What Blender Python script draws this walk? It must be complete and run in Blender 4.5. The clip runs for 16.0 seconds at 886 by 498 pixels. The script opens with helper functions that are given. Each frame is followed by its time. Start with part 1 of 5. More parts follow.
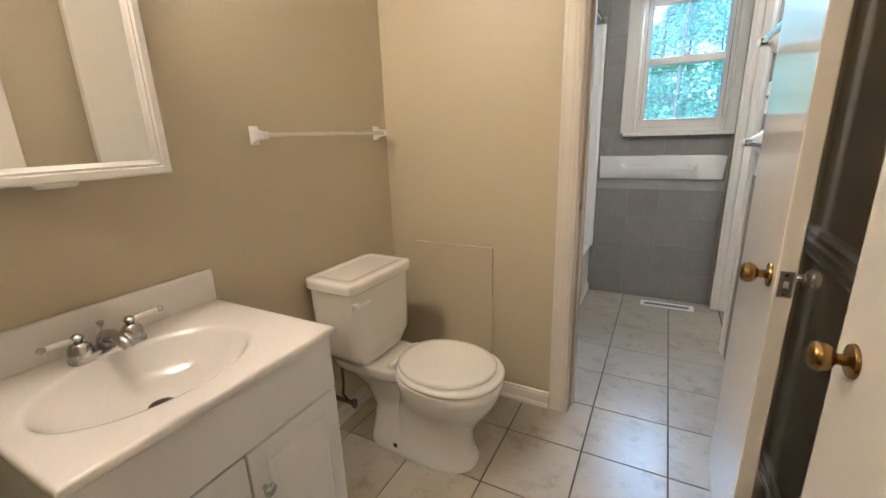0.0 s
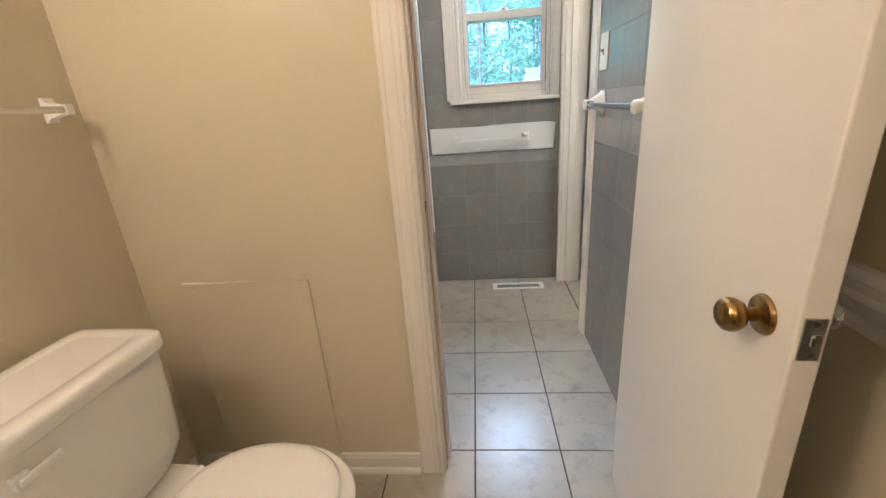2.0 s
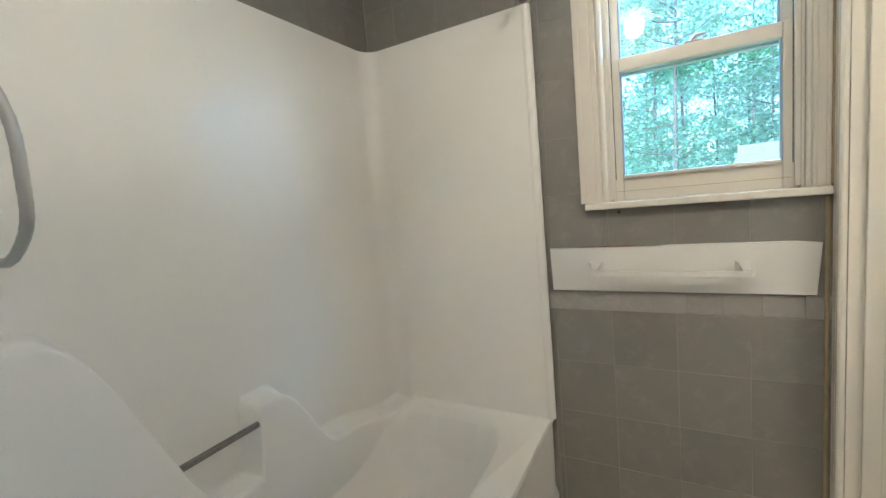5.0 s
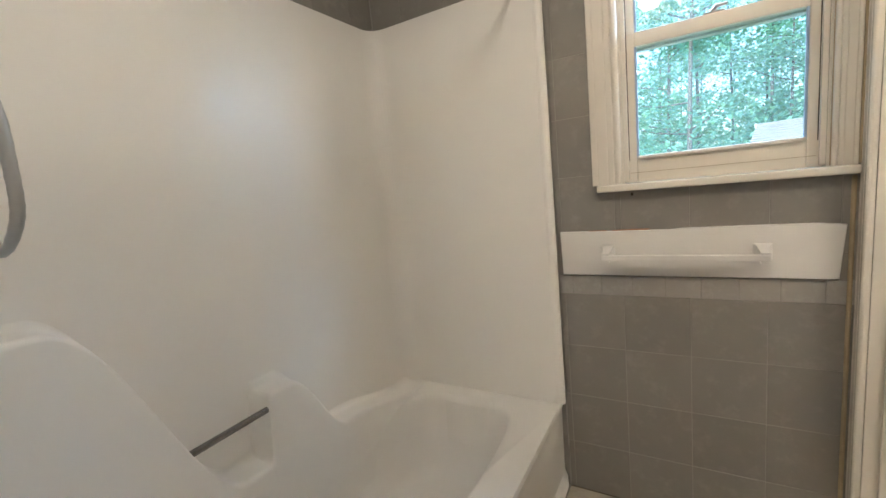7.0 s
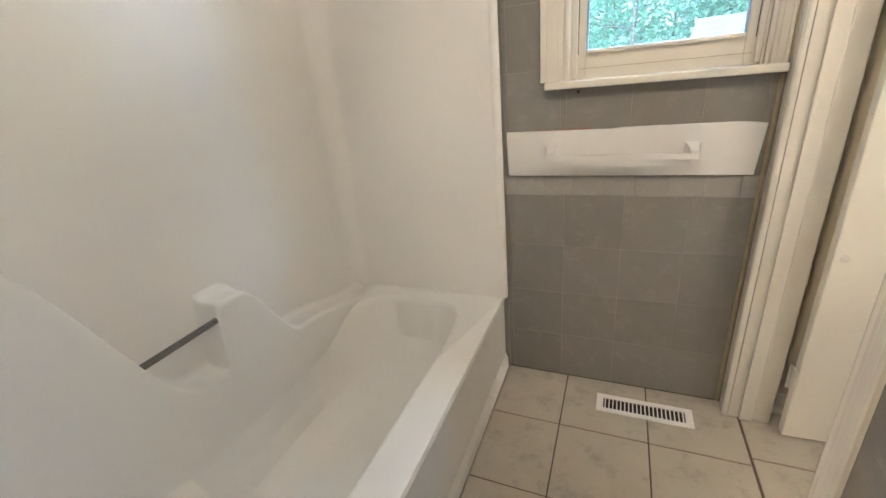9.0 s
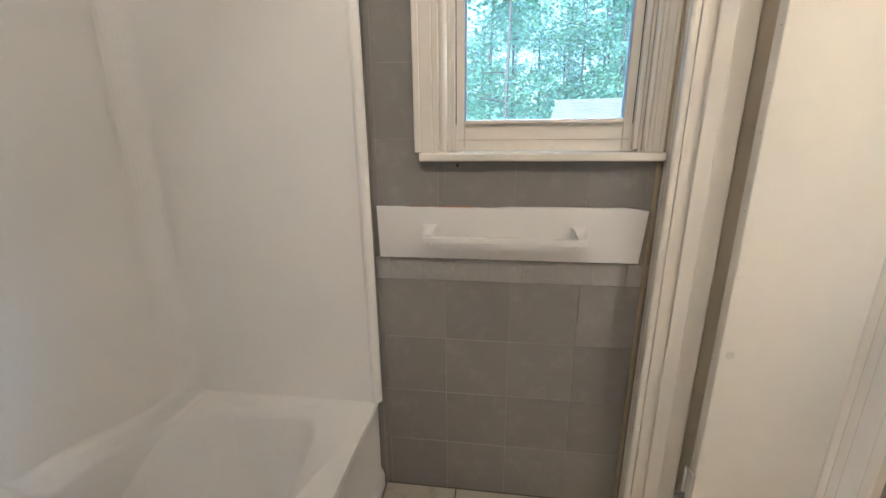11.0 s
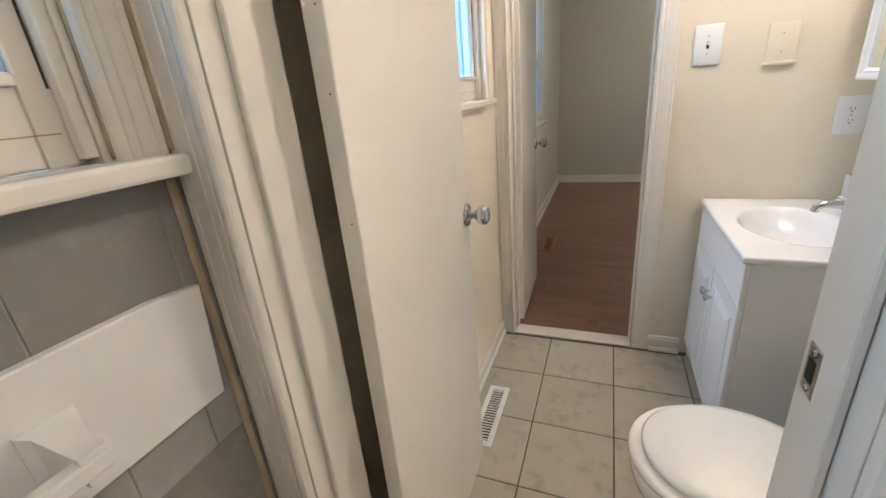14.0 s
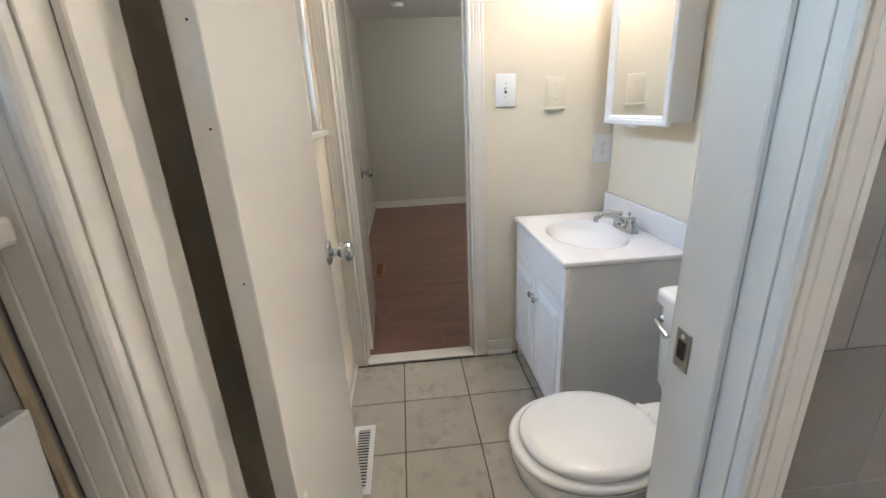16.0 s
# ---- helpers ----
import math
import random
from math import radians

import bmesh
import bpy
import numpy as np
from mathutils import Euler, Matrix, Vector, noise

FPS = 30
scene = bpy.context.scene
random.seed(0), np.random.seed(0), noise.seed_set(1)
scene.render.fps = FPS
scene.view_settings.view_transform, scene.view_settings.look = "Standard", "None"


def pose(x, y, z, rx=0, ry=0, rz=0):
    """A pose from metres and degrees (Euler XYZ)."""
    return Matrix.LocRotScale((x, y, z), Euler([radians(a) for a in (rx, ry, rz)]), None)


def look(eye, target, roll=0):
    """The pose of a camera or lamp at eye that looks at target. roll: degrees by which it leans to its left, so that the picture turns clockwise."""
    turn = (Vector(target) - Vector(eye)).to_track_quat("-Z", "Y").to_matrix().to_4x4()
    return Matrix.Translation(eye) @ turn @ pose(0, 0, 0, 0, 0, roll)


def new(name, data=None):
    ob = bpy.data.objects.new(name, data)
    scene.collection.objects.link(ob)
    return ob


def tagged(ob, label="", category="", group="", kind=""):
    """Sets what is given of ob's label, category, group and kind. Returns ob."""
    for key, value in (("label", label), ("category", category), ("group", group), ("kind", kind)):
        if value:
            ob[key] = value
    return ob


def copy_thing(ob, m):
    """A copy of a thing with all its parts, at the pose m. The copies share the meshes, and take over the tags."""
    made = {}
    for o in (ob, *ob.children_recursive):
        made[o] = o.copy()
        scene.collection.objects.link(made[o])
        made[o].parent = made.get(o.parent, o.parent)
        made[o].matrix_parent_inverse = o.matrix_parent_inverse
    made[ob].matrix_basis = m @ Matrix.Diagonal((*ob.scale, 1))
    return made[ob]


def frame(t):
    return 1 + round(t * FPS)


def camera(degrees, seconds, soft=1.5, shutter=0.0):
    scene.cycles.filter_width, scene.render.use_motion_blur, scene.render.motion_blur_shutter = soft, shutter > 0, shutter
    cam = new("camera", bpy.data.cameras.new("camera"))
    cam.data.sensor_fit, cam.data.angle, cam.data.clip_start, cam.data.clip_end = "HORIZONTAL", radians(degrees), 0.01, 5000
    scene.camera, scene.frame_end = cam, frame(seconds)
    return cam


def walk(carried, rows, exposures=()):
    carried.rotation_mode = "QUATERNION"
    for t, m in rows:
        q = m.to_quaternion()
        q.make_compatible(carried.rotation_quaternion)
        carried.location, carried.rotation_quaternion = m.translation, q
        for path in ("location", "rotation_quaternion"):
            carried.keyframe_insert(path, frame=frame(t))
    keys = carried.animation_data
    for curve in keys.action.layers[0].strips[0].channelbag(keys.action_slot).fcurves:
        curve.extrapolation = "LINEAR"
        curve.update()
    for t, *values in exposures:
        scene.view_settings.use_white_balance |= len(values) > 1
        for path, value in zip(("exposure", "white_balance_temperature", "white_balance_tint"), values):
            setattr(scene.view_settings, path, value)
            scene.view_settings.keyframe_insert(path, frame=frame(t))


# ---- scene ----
cam = camera(93.9, 16.0)
PATH = [
    (0, (0.052, -0.195, 1.27), (-0.857, 1.505, 0.738), -1.9),
    (0.5, (0.025, -0.14, 1.25), (-0.823, 1.579, 0.679), -2.4),
    (1, (-0.038, 0.009, 1.225), (-0.683, 1.789, 0.579), -3.6),
    (1.5, (-0.099, 0.187, 1.241), (-0.423, 2.042, 0.565), -4.7),
    (2, (-0.088, 0.41, 1.239), (-0.267, 2.286, 0.572), -4.2),
    (2.5, (-0.054, 0.685, 1.264), (-0.267, 2.573, 0.637), -3.3),
    (3, (-0.056, 0.967, 1.255), (-0.313, 2.842, 0.607), -2.4),
    (3.5, (-0.032, 1.24, 1.284), (-0.432, 3.088, 0.632), -3.3),
    (4, (0.028, 1.489, 1.306), (-0.657, 3.293, 0.782), -4.4),
    (4.5, (0.035, 1.57, 1.289), (-0.876, 3.334, 1.041), -4.4),
    (6.8, (0.022, 1.624, 1.289), (-1.006, 3.329, 1.097), -5.9),
    (7, (0.025, 1.623, 1.29), (-0.985, 3.324, 0.996), -5.8),
    (7.5, (0.027, 1.622, 1.287), (-0.929, 3.297, 0.758), -5.7),
    (8, (0.021, 1.624, 1.279), (-0.867, 3.265, 0.56), -5.7),
    (8.2, (0.021, 1.624, 1.276), (-0.84, 3.255, 0.502), -5.8),
    (10.3, (-0.015, 1.679, 1.31), (-0.507, 3.532, 0.742), -2.8),
    (10.5, (-0.011, 1.752, 1.309), (-0.449, 3.631, 0.782), -1.6),
    (11, (-0.011, 1.956, 1.306), (-0.266, 3.86, 0.747), -0.6),
    (11.5, (-0.03, 2.139, 1.288), (-0.102, 4.045, 0.686), -0.7),
    (12, (-0.046, 2.328, 1.287), (0.193, 4.22, 0.682), -0.9),
    (12.5, (-0.058, 2.457, 1.274), (0.677, 4.212, 0.658), -2.7),
    (13, (-0.062, 2.554, 1.278), (1.159, 3.995, 0.62), -4.4),
    (13.5, (0.006, 2.65, 1.263), (1.557, 3.711, 0.577), -4.9),
    (14, (0.085, 2.704, 1.279), (1.814, 3.421, 0.574), -5.1),
    (14.5, (0.093, 2.762, 1.294), (1.91, 3.185, 0.572), -4.8),
    (15, (0.098, 2.821, 1.284), (1.955, 3.003, 0.562), -4.3),
    (15.5, (0.098, 2.842, 1.287), (1.973, 2.833, 0.591), -3.5),
    (16, (0.096, 2.854, 1.301), (1.983, 2.697, 0.656), -2.7),
]
EXPOSURES = [
    (0.0, 2.15, 5350, 12), (1.5, 2.4, 5550, 13), (2.5, 2.32, 5500, 14), (3.5, 2.35, 6000, 15), (4.5, 2.2, 5850, 6),
    (7.0, 2.05, 6350, 13), (7.5, 2.2, 6350, 13), (8.2, 2.42, 6400, 13), (10.3, 2.1, 6050, 13), (11.0, 2.05, 6050, 15), (13.0, 2.0, 6100, 16), (14.5, 2.1, 5850, 15), (16.0, 2.05, 5650, 13),
]
walk(cam, [(t, look(eye, target, roll)) for t, eye, target, roll in PATH], EXPOSURES)

# ---- light ----
world = bpy.data.worlds.new("sky")
scene.world = world
world.use_nodes = True
wn = world.node_tree
sky = wn.nodes.new("ShaderNodeTexSky")
sky.sky_type = "NISHITA"
sky.sun_disc = False
sky.sun_elevation = radians(38)
sky.sun_rotation = radians(200)
sky.air_density, sky.dust_density = 1.0, 2.0
wn.links.new(sky.outputs[0], wn.nodes["Background"].inputs[0])
wn.nodes["Background"].inputs[1].default_value = 0.15


def lamp(name, kind, energy, color, place, size=0.1, target=None):
    data = bpy.data.lights.new(name, kind)
    data.energy, data.color = energy, color
    if kind == "SUN":
        data.angle = radians(size)
    elif kind == "AREA":
        data.shape, data.size = "DISK", size
    else:
        data.shadow_soft_size = size
    ob = new(name, data)
    ob.matrix_world = look(place, target) if target else Matrix.Translation(place)
    return ob


lamp("sun", "SUN", 5.0, (1.0, 0.95, 0.86), (-8, -20, 17), 0.5, (0, 0, 0))
WARM, SOFT = (1.0, 0.77, 0.53), (1.0, 0.94, 0.86)
LAMP_A, LAMP_B, LAMP_C = (-1.03, 0.20, 2.13), (-0.15, 1.85, 2.30), (1.70, 1.98, 2.13)
lamp("vanity_bulb_light", "POINT", 7.4, WARM, LAMP_A, 0.12)
lamp("ceiling_bulb_light", "POINT", 2.9, (1.0, 0.91, 0.80), LAMP_B, 0.06)
lamp("vanity_bulb_light", "POINT", 6.5, (1.0, 0.88, 0.74), LAMP_C, 0.05)
# Fill added to brighten the bedroom, without a fixture.
lamp("bedroom_fill", "POINT", 8.0, SOFT, (4.2, 1.6, 2.20), 0.08)
# Two area lamps added outside the windows to strengthen the sky's light indoors.
lamp("added_sky_fill", "AREA", 28, (0.62, 0.81, 1.0), (0.11, 3.95, 2.62), 1.1, (0.05, 2.7, 0.95))
lamp("added_sky_fill", "AREA", 16, (0.60, 0.80, 1.0), (1.59, 3.90, 2.45), 0.8, (1.35, 2.2, 0.9))
# Added warm fill in the unseen space behind the entrance.
lamp("hall_fill", "POINT", 2.2, WARM, (0.0, -0.9, 2.20), 0.08)


# ---- materials ----
def surface(name, rgb, rough=0.5, metal=0.0, vary=0.06, scale=6.0, fine=90.0, bump=0.05, coat=0.0, stain=None, stain_amount=0.0, each=0.0):
    """A procedural surface: two scales of colour change, fine relief, and a stain colour with its own shape."""
    m = bpy.data.materials.new(name)
    m.use_nodes = True
    n, l = m.node_tree.nodes, m.node_tree.links
    b = n["Principled BSDF"]
    b.inputs["Roughness"].default_value, b.inputs["Metallic"].default_value = rough, metal
    b.inputs["Coat Weight"].default_value, b.inputs["Coat Roughness"].default_value = coat, 0.08
    co = n.new("ShaderNodeTexCoord")
    big, small = n.new("ShaderNodeTexNoise"), n.new("ShaderNodeTexNoise")
    big.inputs["Scale"].default_value, big.inputs["Detail"].default_value = scale, 5
    small.inputs["Scale"].default_value, small.inputs["Detail"].default_value = fine, 3
    l.new(co.outputs["Object"], big.inputs["Vector"]), l.new(co.outputs["Object"], small.inputs["Vector"])
    mix = n.new("ShaderNodeMix")
    mix.data_type = "RGBA"
    mix.inputs[6].default_value = (*[c * (1 - vary) for c in rgb], 1)
    mix.inputs[7].default_value = (*[min(1, c * (1 + vary)) for c in rgb], 1)
    l.new(big.outputs[0], mix.inputs[0])
    out = mix.outputs[2]
    if stain:
        ramp = n.new("ShaderNodeMapRange")
        ramp.inputs[1].default_value, ramp.inputs[2].default_value = 0.52, 0.72
        ramp.inputs[4].default_value = stain_amount
        spot = n.new("ShaderNodeTexNoise")
        spot.inputs["Scale"].default_value, spot.inputs["Detail"].default_value, spot.inputs["Roughness"].default_value = scale * 1.7, 8, 0.7
        if each:
            shift, info = n.new("ShaderNodeVectorMath"), n.new("ShaderNodeObjectInfo")
            shift.operation = "ADD"
            wide = n.new("ShaderNodeMath")
            wide.operation = "MULTIPLY"
            wide.inputs[1].default_value = 40
            l.new(info.outputs["Random"], wide.inputs[0]), l.new(wide.outputs[0], shift.inputs[1]), l.new(co.outputs["Object"], shift.inputs[0])
            l.new(shift.outputs[0], spot.inputs["Vector"])
        else:
            l.new(co.outputs["Object"], spot.inputs["Vector"])
        l.new(spot.outputs[0], ramp.inputs[0])
        mix2 = n.new("ShaderNodeMix")
        mix2.data_type = "RGBA"
        mix2.inputs[7].default_value = (*stain, 1)
        l.new(ramp.outputs[0], mix2.inputs[0]), l.new(out, mix2.inputs[6])
        out = mix2.outputs[2]
    if each:
        info, hsv, rng = n.new("ShaderNodeObjectInfo"), n.new("ShaderNodeHueSaturation"), n.new("ShaderNodeMapRange")
        rng.inputs[3].default_value, rng.inputs[4].default_value = 1 - each, 1 + each
        l.new(info.outputs["Random"], rng.inputs[0]), l.new(rng.outputs[0], hsv.inputs["Value"]), l.new(out, hsv.inputs["Color"])
        out = hsv.outputs[0]
    l.new(out, b.inputs["Base Color"])
    if bump:
        add, bp = n.new("ShaderNodeMath"), n.new("ShaderNodeBump")
        add.operation = "ADD"
        l.new(big.outputs[0], add.inputs[0]), l.new(small.outputs[0], add.inputs[1])
        bp.inputs["Strength"].default_value, bp.inputs["Distance"].default_value = bump, 0.004
        l.new(add.outputs[0], bp.inputs["Height"]), l.new(bp.outputs[0], b.inputs["Normal"])
    return m


BEIGE = surface("beige_wall_paint", (0.580, 0.507, 0.362), 0.42, vary=0.03, scale=1.5, fine=160, bump=0.10)
CREAM = surface("cream_wall_paint", (0.72, 0.645, 0.51), 0.42, vary=0.03, scale=1.5, fine=160, bump=0.10)
GREIGE = surface("greige_wall_paint", (0.50, 0.475, 0.385), 0.5, vary=0.03, scale=1.5, fine=160, bump=0.10)
CEILING = surface("ceiling_paint", (0.78, 0.77, 0.74), 0.8, vary=0.02, bump=0.12)
TRIM = surface("white_trim_paint", (0.73, 0.69, 0.615), 0.27, vary=0.035, scale=5, fine=60, bump=0.10, stain=(0.62, 0.56, 0.46), stain_amount=0.12)
DOOR = surface("white_door_paint", (0.78, 0.74, 0.665), 0.11, vary=0.025, scale=3, fine=45, bump=0.025)
PRIMER = surface("white_board_paint", (0.72, 0.705, 0.68), 0.5, vary=0.03, scale=7, fine=90, bump=0.12)
PLASTIC = surface("white_plastic", (0.80, 0.79, 0.77), 0.35, vary=0.02, bump=0.0)
IVORY = surface("ivory_plastic", (0.76, 0.72, 0.62), 0.35, vary=0.02, bump=0.0)
PORCELAIN = surface("white_porcelain", (0.80, 0.78, 0.73), 0.10, vary=0.015, bump=0.0, coat=0.5)
SEATWHITE = surface("white_enamelled_seat", (0.82, 0.80, 0.75), 0.14, vary=0.015, bump=0.0, coat=0.4)
MARBLE = surface("white_cultured_marble", (0.77, 0.745, 0.725), 0.10, vary=0.02, scale=4, bump=0.0, coat=0.5)
FIBRE = surface("white_fibreglass", (0.82, 0.805, 0.77), 0.30, vary=0.02, scale=2.5, fine=14, bump=0.03, coat=0.08)
LAMINATE = surface("white_cabinet_laminate", (0.80, 0.80, 0.80), 0.3, vary=0.02, scale=3, bump=0.02)
TILE = surface("grey_painted_tile", (0.245, 0.232, 0.212), 0.24, vary=0.07, scale=9, fine=120, bump=0.10, stain=(0.32, 0.305, 0.28), stain_amount=0.5, each=0.05)
TILE_PALE = surface("pale_grey_painted_tile", (0.325, 0.31, 0.287), 0.34, vary=0.07, scale=12, fine=120, bump=0.10, stain=(0.48, 0.46, 0.44), stain_amount=0.4, each=0.07)
WALLGROUT = surface("grey_grout", (0.29, 0.275, 0.252), 0.8, vary=0.1, scale=20, bump=0.2)
FLOORTILE = surface("mottled_ceramic_floor_tile", (0.47, 0.43, 0.355), 0.27, vary=0.12, scale=7, fine=70, bump=0.03, stain=(0.29, 0.265, 0.215), stain_amount=0.75, each=0.035)
FLOORGROUT = surface("brown_floor_grout", (0.095, 0.072, 0.052), 0.85, vary=0.2, scale=30, bump=0.3)
CHROME = surface("chrome", (0.62, 0.63, 0.65), 0.10, 1.0, vary=0.02, bump=0.0)
STEEL = surface("worn_steel", (0.42, 0.40, 0.37), 0.34, 1.0, vary=0.2, scale=30, bump=0.1)
ALUMINIUM = surface("brushed_aluminium", (0.74, 0.77, 0.80), 0.24, 1.0, vary=0.05, bump=0.02)
BRASS = surface("aged_brass", (0.31, 0.195, 0.07), 0.25, 1.0, vary=0.25, scale=45, bump=0.04)
CAULK_AND_SHADE = surface("yellowed_caulk_and_seam_shade", (0.35, 0.28, 0.18), 0.6, vary=0.25, scale=22, bump=0.3)
BARE = surface("bare_stained_wood", (0.36, 0.17, 0.09), 0.6, vary=0.25, scale=12, bump=0.2)
SMUDGE = surface("grey_smudge", (0.62, 0.59, 0.54), 0.4, vary=0.15, scale=60, bump=0.0)
DULLCHROME = surface("worn_chrome", (0.50, 0.50, 0.50), 0.17, 1.0, vary=0.12, scale=40, bump=0.02)
DARKSTEEL = surface("dark_brushed_steel", (0.24, 0.23, 0.22), 0.25, 1.0, vary=0.1, bump=0.0)
STRIPPED = surface("paint_stripped_wood", (0.50, 0.32, 0.21), 0.5, vary=0.2, scale=9, bump=0.2)
DARK = surface("dark_void", (0.02, 0.018, 0.015), 0.9, vary=0.1, bump=0.0)
# Near-black for rust and holes, and for shade painted into gaps and recesses.
BLACKENED = surface("rust_and_shade_black", (0.05, 0.04, 0.03), 0.7, vary=0.3, bump=0.1)
CLEARBAR = surface("frosted_acrylic", (0.70, 0.66, 0.58), 0.25, vary=0.03, bump=0.0)
HOSE = surface("grey_ribbed_hose", (0.46, 0.46, 0.45), 0.3, 0.5, vary=0.05, bump=0.0)
VINYL = surface("blue_grey_exterior_vinyl", (0.33, 0.47, 0.66), 0.4, vary=0.04, bump=0.02)
ROOFING = surface("grey_shingle", (0.115, 0.115, 0.115), 0.85, vary=0.25, scale=4, fine=50, bump=0.4)
SIDING = surface("grey_shed_siding", (0.16, 0.18, 0.20), 0.7, vary=0.12, scale=3, bump=0.2)
BARK = surface("dark_bark", (0.06, 0.06, 0.058), 0.9, vary=0.3, scale=5, fine=30, bump=0.6)
GRASS = surface("lawn_soil", (0.07, 0.12, 0.05), 0.9, vary=0.35, scale=0.8, fine=20, bump=0.5)
BULB = bpy.data.materials.new("opal_lit_glass")
BULB.use_nodes = True
BULB.node_tree.nodes["Principled BSDF"].inputs["Emission Color"].default_value = (1, 0.82, 0.6, 1)
BULB.node_tree.nodes["Principled BSDF"].inputs["Emission Strength"].default_value = 3.0

MIRROR = bpy.data.materials.new("silvered_mirror")
MIRROR.use_nodes = True
_b = MIRROR.node_tree.nodes["Principled BSDF"]
_b.inputs["Base Color"].default_value, _b.inputs["Metallic"].default_value, _b.inputs["Roughness"].default_value = (0.86, 0.87, 0.86, 1), 1.0, 0.015

GLASS = bpy.data.materials.new("window_glass")
GLASS.use_nodes = True
_n, _l = GLASS.node_tree.nodes, GLASS.node_tree.links
_n.remove(_n["Principled BSDF"])
_t, _g, _m = _n.new("ShaderNodeBsdfTransparent"), _n.new("ShaderNodeBsdfGlossy"), _n.new("ShaderNodeMixShader")
_w, _p, _s = _n.new("ShaderNodeLayerWeight"), _n.new("ShaderNodeMath"), _n.new("ShaderNodeMath")
_w.inputs[0].default_value = 0.5
_p.operation, _p.inputs[1].default_value = "POWER", 5.0
_s.operation, _s.inputs[1].default_value, _s.inputs[2].default_value = "MULTIPLY_ADD", 0.5, 0.025
_g.inputs["Roughness"].default_value = 0.02
_t.inputs["Color"].default_value = (0.86, 0.96, 1.0, 1)
_l.new(_w.outputs["Facing"], _p.inputs[0]), _l.new(_p.outputs[0], _s.inputs[0]), _l.new(_s.outputs[0], _m.inputs[0])
_d, _v = _n.new("ShaderNodeBsdfTranslucent"), _n.new("ShaderNodeMixShader")      # pale veil: haze put into the pane to wash out the trees
_d.inputs["Color"].default_value = (0.78, 0.94, 1.0, 1)
_v.inputs[0].default_value = 0.045
_l.new(_t.outputs[0], _v.inputs[1]), _l.new(_d.outputs[0], _v.inputs[2])
_l.new(_v.outputs[0], _m.inputs[1]), _l.new(_g.outputs[0], _m.inputs[2])
_l.new(_m.outputs[0], _n["Material Output"].inputs["Surface"])


def leaf_material(name, rgb):
    m = bpy.data.materials.new(name)
    m.use_nodes = True
    n, l = m.node_tree.nodes, m.node_tree.links
    b = n["Principled BSDF"]
    b.inputs["Roughness"].default_value = 0.5
    geo, hsv, rng, hue = n.new("ShaderNodeNewGeometry"), n.new("ShaderNodeHueSaturation"), n.new("ShaderNodeMapRange"), n.new("ShaderNodeMapRange")
    rng.inputs[3].default_value, rng.inputs[4].default_value = 0.7, 1.4
    hue.inputs[3].default_value, hue.inputs[4].default_value = 0.47, 0.56
    hsv.inputs["Color"].default_value = (*rgb, 1)
    l.new(geo.outputs["Random Per Island"], rng.inputs[0]), l.new(rng.outputs[0], hsv.inputs["Value"])
    l.new(geo.outputs["Random Per Island"], hue.inputs[0]), l.new(hue.outputs[0], hsv.inputs["Hue"])
    tr, mix = n.new("ShaderNodeBsdfTranslucent"), n.new("ShaderNodeMixShader")
    mix.inputs[0].default_value = 0.55
    l.new(hsv.outputs[0], b.inputs["Base Color"]), l.new(hsv.outputs[0], tr.inputs["Color"])
    l.new(b.outputs[0], mix.inputs[1]), l.new(tr.outputs[0], mix.inputs[2]), l.new(mix.outputs[0], n["Material Output"].inputs["Surface"])
    return m


LEAF = leaf_material("spring_leaves", (0.15, 0.35, 0.22))


def plank_material():
    m = bpy.data.materials.new("brown_laminate_plank")
    m.use_nodes = True
    n, l = m.node_tree.nodes, m.node_tree.links
    b = n["Principled BSDF"]
    b.inputs["Roughness"].default_value = 0.3
    co, info = n.new("ShaderNodeTexCoord"), n.new("ShaderNodeObjectInfo")
    mp = n.new("ShaderNodeMapping")
    mp.inputs["Rotation"].default_value = (0, 0, radians(90))
    wide, shift = n.new("ShaderNodeMath"), n.new("ShaderNodeVectorMath")
    wide.operation, wide.inputs[1].default_value, shift.operation = "MULTIPLY", 23.0, "ADD"
    l.new(info.outputs["Random"], wide.inputs[0]), l.new(wide.outputs[0], shift.inputs[1]), l.new(co.outputs["Object"], shift.inputs[0])
    l.new(shift.outputs[0], mp.inputs[0])
    br = n.new("ShaderNodeTexBrick")
    br.inputs["Scale"].default_value, br.inputs["Mortar Size"].default_value = 1.0, 0.0006
    br.inputs["Brick Width"].default_value, br.inputs["Row Height"].default_value = 0.38, 0.064
    br.inputs["Color1"].default_value, br.inputs["Color2"].default_value = (0.17, 0.085, 0.052, 1), (0.225, 0.118, 0.074, 1)
    br.inputs["Mortar"].default_value = (0.12, 0.055, 0.032, 1)
    gr = n.new("ShaderNodeTexNoise")
    gm = n.new("ShaderNodeMapping")
    gm.inputs["Scale"].default_value = (90, 5, 5)
    l.new(shift.outputs[0], gm.inputs[0]), l.new(gm.outputs[0], gr.inputs[0]), l.new(mp.outputs[0], br.inputs[0])
    rng, hsv = n.new("ShaderNodeMapRange"), n.new("ShaderNodeHueSaturation")
    rng.inputs[3].default_value, rng.inputs[4].default_value = 0.7, 1.3
    l.new(gr.outputs[0], rng.inputs[0]), l.new(rng.outputs[0], hsv.inputs["Value"]), l.new(br.outputs[0], hsv.inputs["Color"])
    l.new(hsv.outputs[0], b.inputs["Base Color"])
    return m


PLANK = plank_material()


